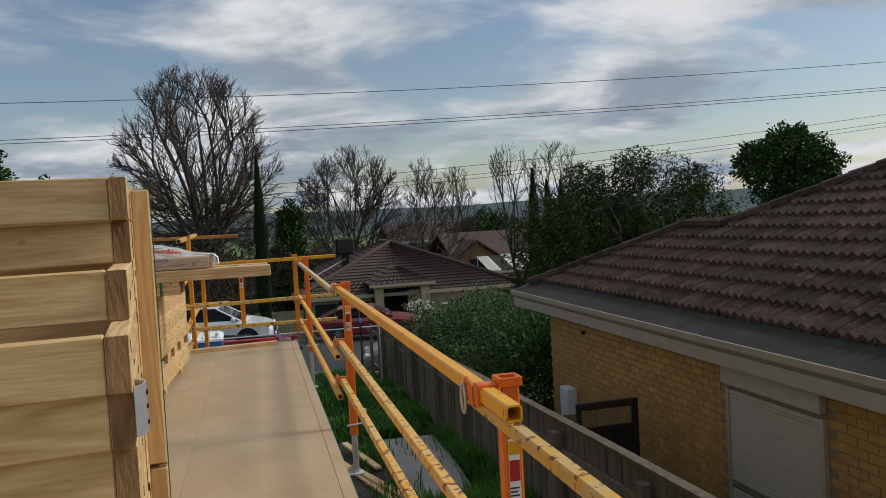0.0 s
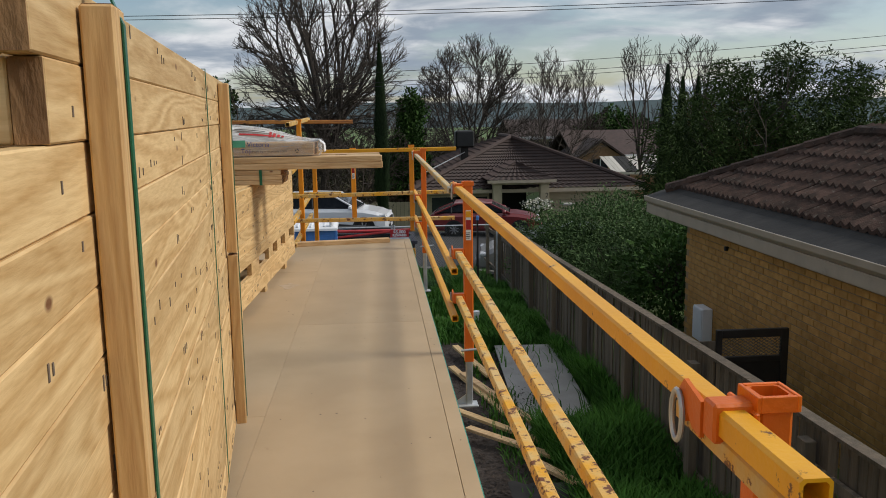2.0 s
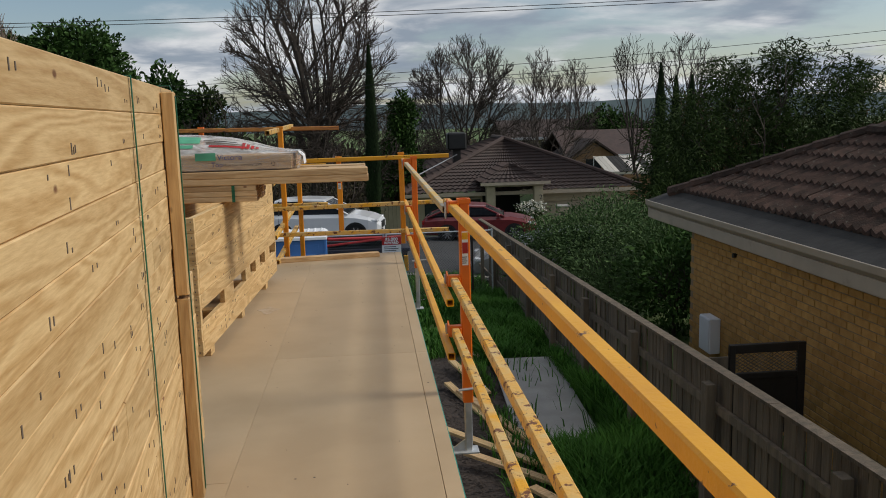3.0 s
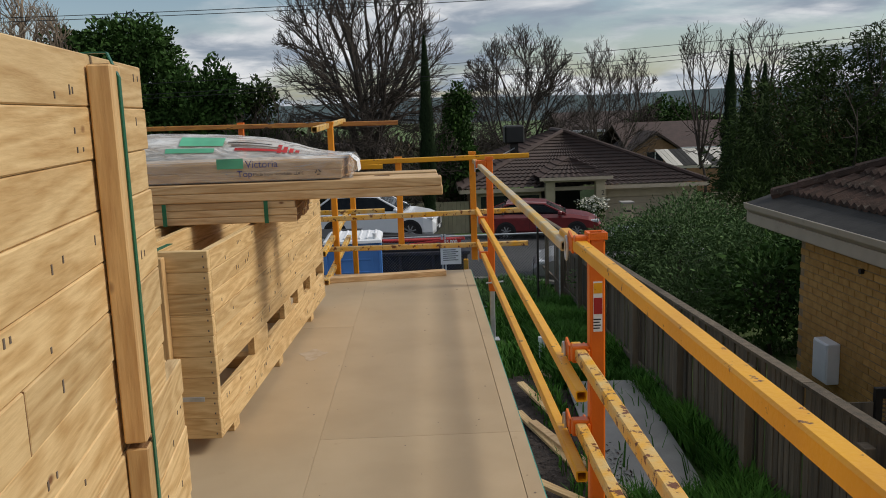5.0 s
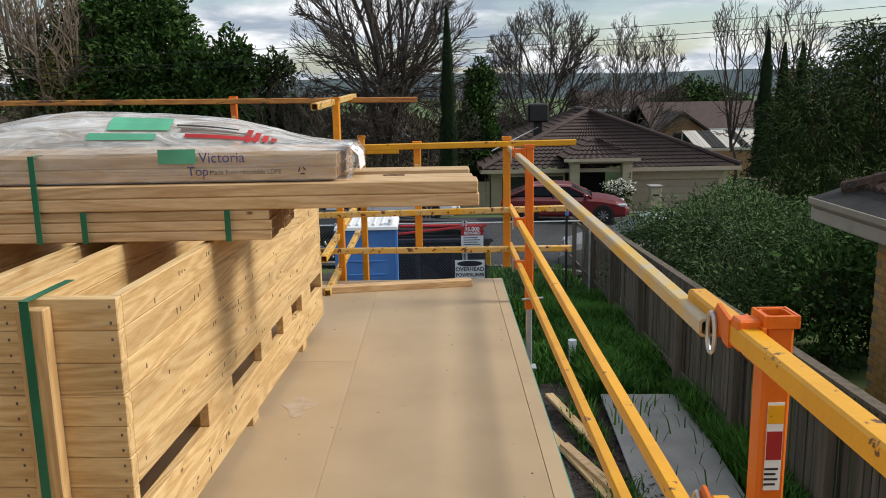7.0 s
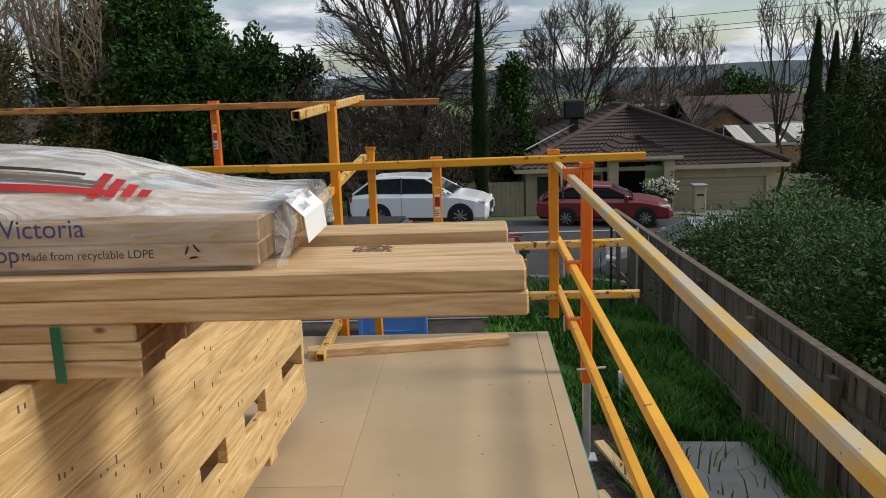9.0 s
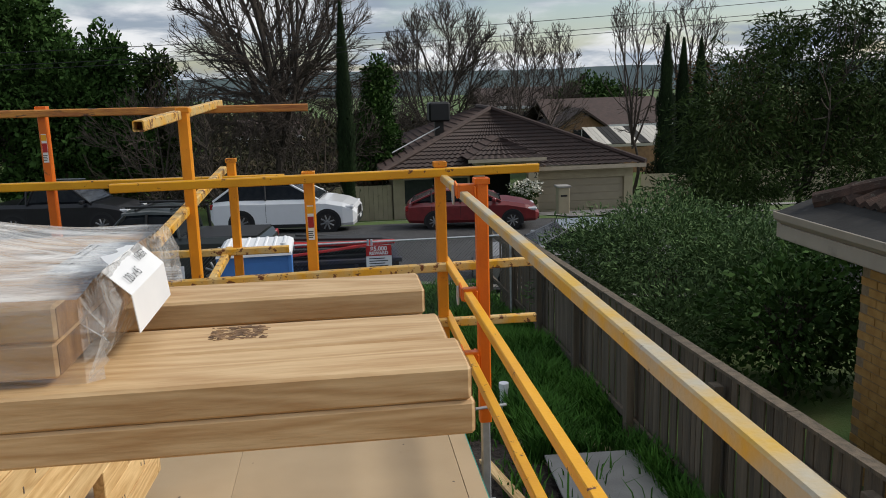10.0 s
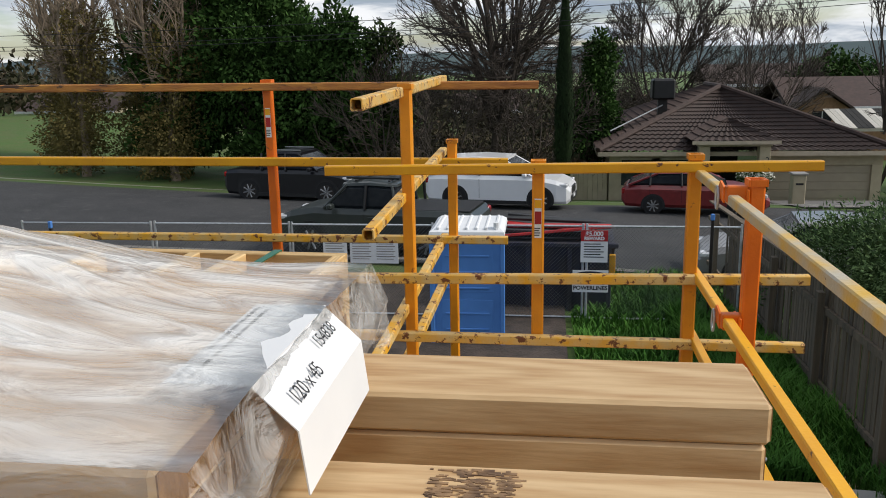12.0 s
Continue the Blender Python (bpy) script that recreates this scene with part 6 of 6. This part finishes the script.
leafy("evergreen_tree", -14.4, 42, [(0, 0, 5.4, 4.3, 4.0), (-2.8, 0, 4.4, 3.3, 3.9), (2.6, -0.5, 4.4, 3.0, 4.0), (0.1, 0, 8.6, 2.9, 2.1), (4.3, 0, 2.4, 2.0, 2.4), (-4.0, 0, 2.0, 2.4, 2.2), (4.2, 0, 6.2, 1.5, 2.0), (-2.4, 0, 8.0, 2.3, 2.1), (1.6, 0, 1.2, 3.6, 1.4)],
      80000, 0.25, 1, "leaf_dark", "large dense dark-green evergreen tree across the street", trunk=(6, 0.25))
leafy("evergreen_tree", -8.6, 44, [(0, 0, 6.4, 1.3, 1.4), (-0.8, 0, 4.6, 1.5, 1.5), (0.8, 0, 4.2, 1.4, 1.5), (0, 0, 2.6, 1.8, 1.6)], 6500, 0.24, 2, "leaf_mid", "loose green tree with open feathery crown", trunk=(7.6, 0.12))
leafy("evergreen_tree", 1.4, 43, [(0, 0, 3.4, 1.5, 3.2), (0.2, 0, 6.0, 1.0, 1.6)], 9000, 0.2, 3, "leaf_dark", "dark green conifer behind the cypress", trunk=(5, 0.14))


def cypress(x, y, top, r, seed, label="tall narrow dark green pencil cypress"):
    t = thing("cypress", pose(x, y, gz(y)), label, "tree")
    h = top - gz(y)
    part("trunk", tube((0, 0, 0), (0, 0, h * 0.8), 0.09, 7, r2=0.02), "bark", t)
    rg = random.Random(seed)
    v, f = [], []
    for _ in range(9000):
        u = rg.random() ** 0.85
        rad = r * min(1.0, 0.55 + 2.2 * u) * (1 - u ** 3.2) * (0.82 + 0.3 * noise.noise((u * 9, x, rg.random() * 0.3))) * rg.random() ** 0.3
        a = rg.uniform(0, math.tau)
        rad *= 0.9 + 0.22 * noise.noise((math.cos(a) * 1.6, math.sin(a) * 1.6, u * h * 1.1))
        c = Vector((rad * math.cos(a), rad * math.sin(a), 0.1 + u * (h - 0.1)))
        d = Vector((math.cos(a) * 0.3, math.sin(a) * 0.3, 1)).normalized() * rg.uniform(0.08, 0.2)
        w = Vector((-math.sin(a), math.cos(a), rg.uniform(-0.4, 0.4))) * rg.uniform(0.02, 0.05)
        k = len(v)
        v += [tuple(c - w), tuple(c + w), tuple(c + d + w * 0.3), tuple(c + d - w * 0.3)]
        f.append((k, k + 1, k + 2, k + 3))
    raw("foliage", v, f, "leaf_cyp", t)


cypress(-0.08, 36.9, 4.45, 0.52, 1)
cypress(14.5, 40.2, 3.6, 0.62, 2)
cypress(15.45, 40.6, 3.0, 0.58, 3)
cypress(16.2, 40.4, 3.0, 0.6, 4)
leafy("hedge_bush", 4.35, 15.6, [(0, 0, 1.5, 1.75, 1.3), (-0.8, 0.9, 1.15, 1.2, 1.25), (0.9, -1.1, 1.35, 1.3, 1.1), (0.6, 1.5, 1.4, 1.4, 1.15), (1.7, 0.2, 1.2, 1.3, 1.1), (-0.3, -1.5, 0.8, 1.1, 0.95), (2.4, 1.4, 1.1, 1.3, 1.1)],
      56000, 0.08, 5, "leaf_bush", "big rounded grey-green shrub spilling over the fence", "shrub", trunk=(1.4, 0.06), aspect=0.3, z=gz(15.6, 4.35) - 0.05)
leafy("dark_shrub", 4.9, 13.0, [(0, 0, 0.9, 1.1, 1.1), (0.9, 0.3, 1.2, 1.2, 1.4), (2.0, 0, 1.4, 1.2, 1.6)], 12000, 0.10, 6, "leaf_dark", "dark shrub in the shade beside the brick house", "shrub", trunk=(1.3, 0.05))
leafy("bamboo_clump", 10.9, 22.9, [(-1.8, 0, 3.4, 1.9, 2.6), (0, 0.4, 4.2, 2.0, 2.3), (1.9, 0.2, 4.4, 2.1, 2.5), (3.6, 0.5, 3.6, 1.9, 2.7), (-2.6, -0.6, 1.8, 1.7, 2.0), (1.0, -0.8, 2.2, 2.4, 2.4), (1.1, 0.2, 6.0, 1.0, 1.0), (-0.6, 0.2, 5.6, 1.0, 0.9), (3.3, 0.2, 5.6, 0.9, 0.9)],
      52000, 0.17, 7, "leaf_mid", "tall feathery green bamboo-like trees behind the brick house", trunk=(6.2, 0.07), aspect=0.22, hang=0.5)
leafy("evergreen_tree", 33.2, 44, [(0, 0, 9.0, 2.6, 2.2), (-2.4, 0, 8.2, 1.7, 1.9), (1.9, 0, 7.8, 2.2, 2.2), (0, 0, 6.2, 2.6, 2.2), (0, 0, 3.5, 3.4, 2.4)], 24000, 0.26, 8, "leaf_dark", "tall dark round-headed evergreen tree", trunk=(8, 0.25))
leafy("autumn_tree", 19.0, 43.5, [(0, 0, 3.4, 2.4, 2.8), (2.6, 0, 3.8, 2.2, 2.8), (-1.6, 0, 5.6, 1.4, 1.7), (1.2, 0, 6.0, 1.5, 1.5)], 11000, 0.15, 9, "leaf_brown", "rust-brown autumn tree thinning its leaves", trunk=(7, 0.14))
leafy("autumn_tree", 23.5, 40, [(0, 0, 2.6, 2.2, 2.4), (1.8, 0, 3.4, 2.0, 2.4)], 7000, 0.16, 10, "leaf_brown", "brown half-bare tree behind the roof", trunk=(5.5, 0.12))
leafy("evergreen_tree", 22.0, 75, [(0, 0, 6.2, 3.0, 2.0), (3, 0, 5.4, 2.4, 1.8), (-2.4, 0, 5.2, 2.0, 1.7), (0, 0, 3.4, 3.4, 2.2)], 7000, 0.38, 11, "leaf_dark", "distant dark rounded evergreen", trunk=(5, 0.2))
leafy("flower_bush", 7.1, 36.6, [(0, 0, 1.0, 0.8, 0.5), (0, 0, 0.5, 0.6, 0.5)], 1500, 0.12, 12, "leaf_mid", "garden bush with white blossom by the portico", "shrub")
leafy("flower_bush", 7.1, 36.5, [(0, 0, 1.15, 0.85, 0.42)], 420, 0.13, 13, "leaf_white", "white rose blossom on a garden bush", "shrub", z=gz(36.5))
leafy("garden_shrub", 16.8, 37.2, [(0, 0, 0.5, 0.9, 0.6), (1.6, 0.4, 0.4, 0.8, 0.5)], 2500, 0.12, 14, "leaf_mid", "low clipped shrubs by the far fence", "shrub")

# far scrub and woods
rngW = random.Random(77)
v, f = [], []
for i in range(900):
    y = 62 + 300 * rngW.random() ** 1.6
    x = rngW.uniform(-0.9, 1.0) * (y + 10)
    if 60 < y < 92 and 11 < x < 29:
        continue
    h = rngW.uniform(3.2, 6.4) * (1.25 if rngW.random() < 0.15 else 1)
    g = gz(y, x)
    w = h * rngW.uniform(0.5, 0.9)
    vv, ff = leaves(130, [(x, y, g + h * 0.45, w, h * 0.55)], 0.30 + y * 0.0045, i)
    k = len(v)
    v += vv
    f += [tuple(k + j for j in q) for q in ff]
tagged(raw("far_woods", v, f, "far_veg"), "distant brown and green scrub and tree belts", "woods", kind="stuff")
v, f = [], []
for i in range(130):
    y = rngW.uniform(40, 58)
    x = rngW.uniform(-13, 1.0) if i % 5 else rngW.uniform(20, 40)
    h = rngW.uniform(1.2, 3.4)
    vv, ff = leaves(260, [(x, y, gz(y, x) + h * 0.45, h * 0.75, h * 0.55)], 0.24, 900 + i)
    k = len(v)
    v += vv
    f += [tuple(k + j for j in q) for q in ff]
tagged(raw("undergrowth", v, f, "far_veg"), "tangled brown winter undergrowth behind the street", "undergrowth", kind="stuff")

# grass blades by the fence and on the verges
v, f = [], []


def blades(n, x0, x1, y0, y1, h, seed, width=0.006, clump=1.0):
    rg = random.Random(seed)
    for _ in range(n):
        x, y = rg.uniform(x0, x1), rg.uniform(y0, y1)
        dens = noise.noise((x * 1.1, y * 0.8, 4))
        if 1.30 < x < 2.32 and 7.7 < y < 11.5 and rg.random() < 0.995:
            continue
        if dens < -0.25 * clump and rg.random() < 0.75:
            continue
        hh = h * rg.uniform(0.4, 1.2) * (1 + 0.7 * dens)
        a = rg.uniform(0, math.tau)
        lean = Vector((math.cos(a), math.sin(a), 0)) * hh * rg.uniform(0.15, 0.75)
        side = Vector((-math.sin(a), math.cos(a), 0)) * width * rg.uniform(0.7, 1.6)
        p = Vector((x, y, gz(y, x)))
        mid, tip = p + lean * 0.4 + Vector((0, 0, hh * 0.65)), p + lean + Vector((0, 0, hh * 0.9))
        k = len(v)
        v.extend([tuple(p - side), tuple(p + side), tuple(mid + side * 0.8), tuple(mid - side * 0.8), tuple(tip)])
        f.extend([(k, k + 1, k + 2, k + 3), (k + 3, k + 2, k + 4)])


blades(95000, 1.35, 2.58, 1.0, 17.5, 0.34, 1, 0.008)
blades(14000, -0.2, 2.55, 12.0, 21.0, 0.22, 2, 0.012)
blades(2500, 0.9, 1.6, 5.5, 13, 0.2, 3, 0.007)
blades(6000, -0.3, 9, 18.5, 20.2, 0.12, 4, 0.014)
tagged(raw("long_grass", v, f, "blade"), "long bright green unmown grass along the fence", "grass", kind="stuff")
# bark chips on the soil
v, f = [], []
rgC = random.Random(9)
for _ in range(9000):
    x, y = rgC.uniform(0.3, 1.6), rgC.uniform(0.0, 13)
    s = rgC.uniform(0.01, 0.035)
    a = rgC.uniform(0, math.tau)
    z = gz(y) + 0.03 + 0.05 * noise.noise((x * 0.7, y * 0.7, 3)) + rgC.uniform(0.005, 0.03)
    dx, dy = math.cos(a) * s, math.sin(a) * s
    t = rgC.uniform(-0.5, 0.5) * s
    k = len(v)
    v += [(x - dx, y - dy, z - t), (x + dy * 0.4, y - dx * 0.4, z), (x + dx, y + dy, z + t), (x - dy * 0.4, y + dx * 0.4, z + 0.004)]
    f.append((k, k + 1, k + 2, k + 3))
tagged(raw("bark_chips", v, f, "soil"), "scattered dark bark chips and clods on the soil", "bark chips", kind="stuff")

# ---- roof tiles of the brick house ----
def tile_geo():
    """One concrete tile: two rolls, a proud front edge."""
    xs = [i / 8 for i in range(9)]
    v, f = [], []
    for s, lift in ((0.0, -0.01), (0.0, 0.045), (0.335, 0.006)):
        for u in xs:
            v.append((s * math.cos(radians(25)) - 0.0, u * 0.30, s * math.sin(radians(25)) + lift + (0.024 * math.cos(u * 4 * math.pi) if lift else 0.0)))
    for r in range(2):
        for i in range(8):
            a = r * 9 + i
            f.append((a, a + 9, a + 10, a + 1))
    return v, f


tv, tf = tile_geo()
tile_mesh = bpy.data.meshes.new("roof_tile")
tile_mesh.from_pydata(tv, [], tf)
tile_mesh.materials.append(M["tile"])
nt, jv, jf = 0, [], []
rngR = random.Random(21)
for r in range(16):
    s = 0.36 + r * 0.295
    ymax = EY - s if s < S1 else min(EY - S1, RY - (s - S1))
    c = 0
    y = -1.5 + (0.15 if r % 2 else 0)
    while y < ymax - 0.12:
        p = rp(s, y, 0.01 + rngR.uniform(-0.004, 0.004))
        if 3.4 < y < 9.2 and r < 13 and nt < 300:
            o = new("roof_tile", tile_mesh)
            o.parent, o.location = house, p
            o.rotation_euler = (0, 0, rngR.uniform(-0.012, 0.012))
            nt += 1
        else:
            k = len(jv)
            jv += [(p[0] + a, p[1] + b, p[2] + d) for a, b, d in tv]
            jf += [tuple(k + i for i in f) for f in tf]
        y += 0.302
tagged(raw("roof_tiles", jv, jf, "tile", house), kind="stuff")
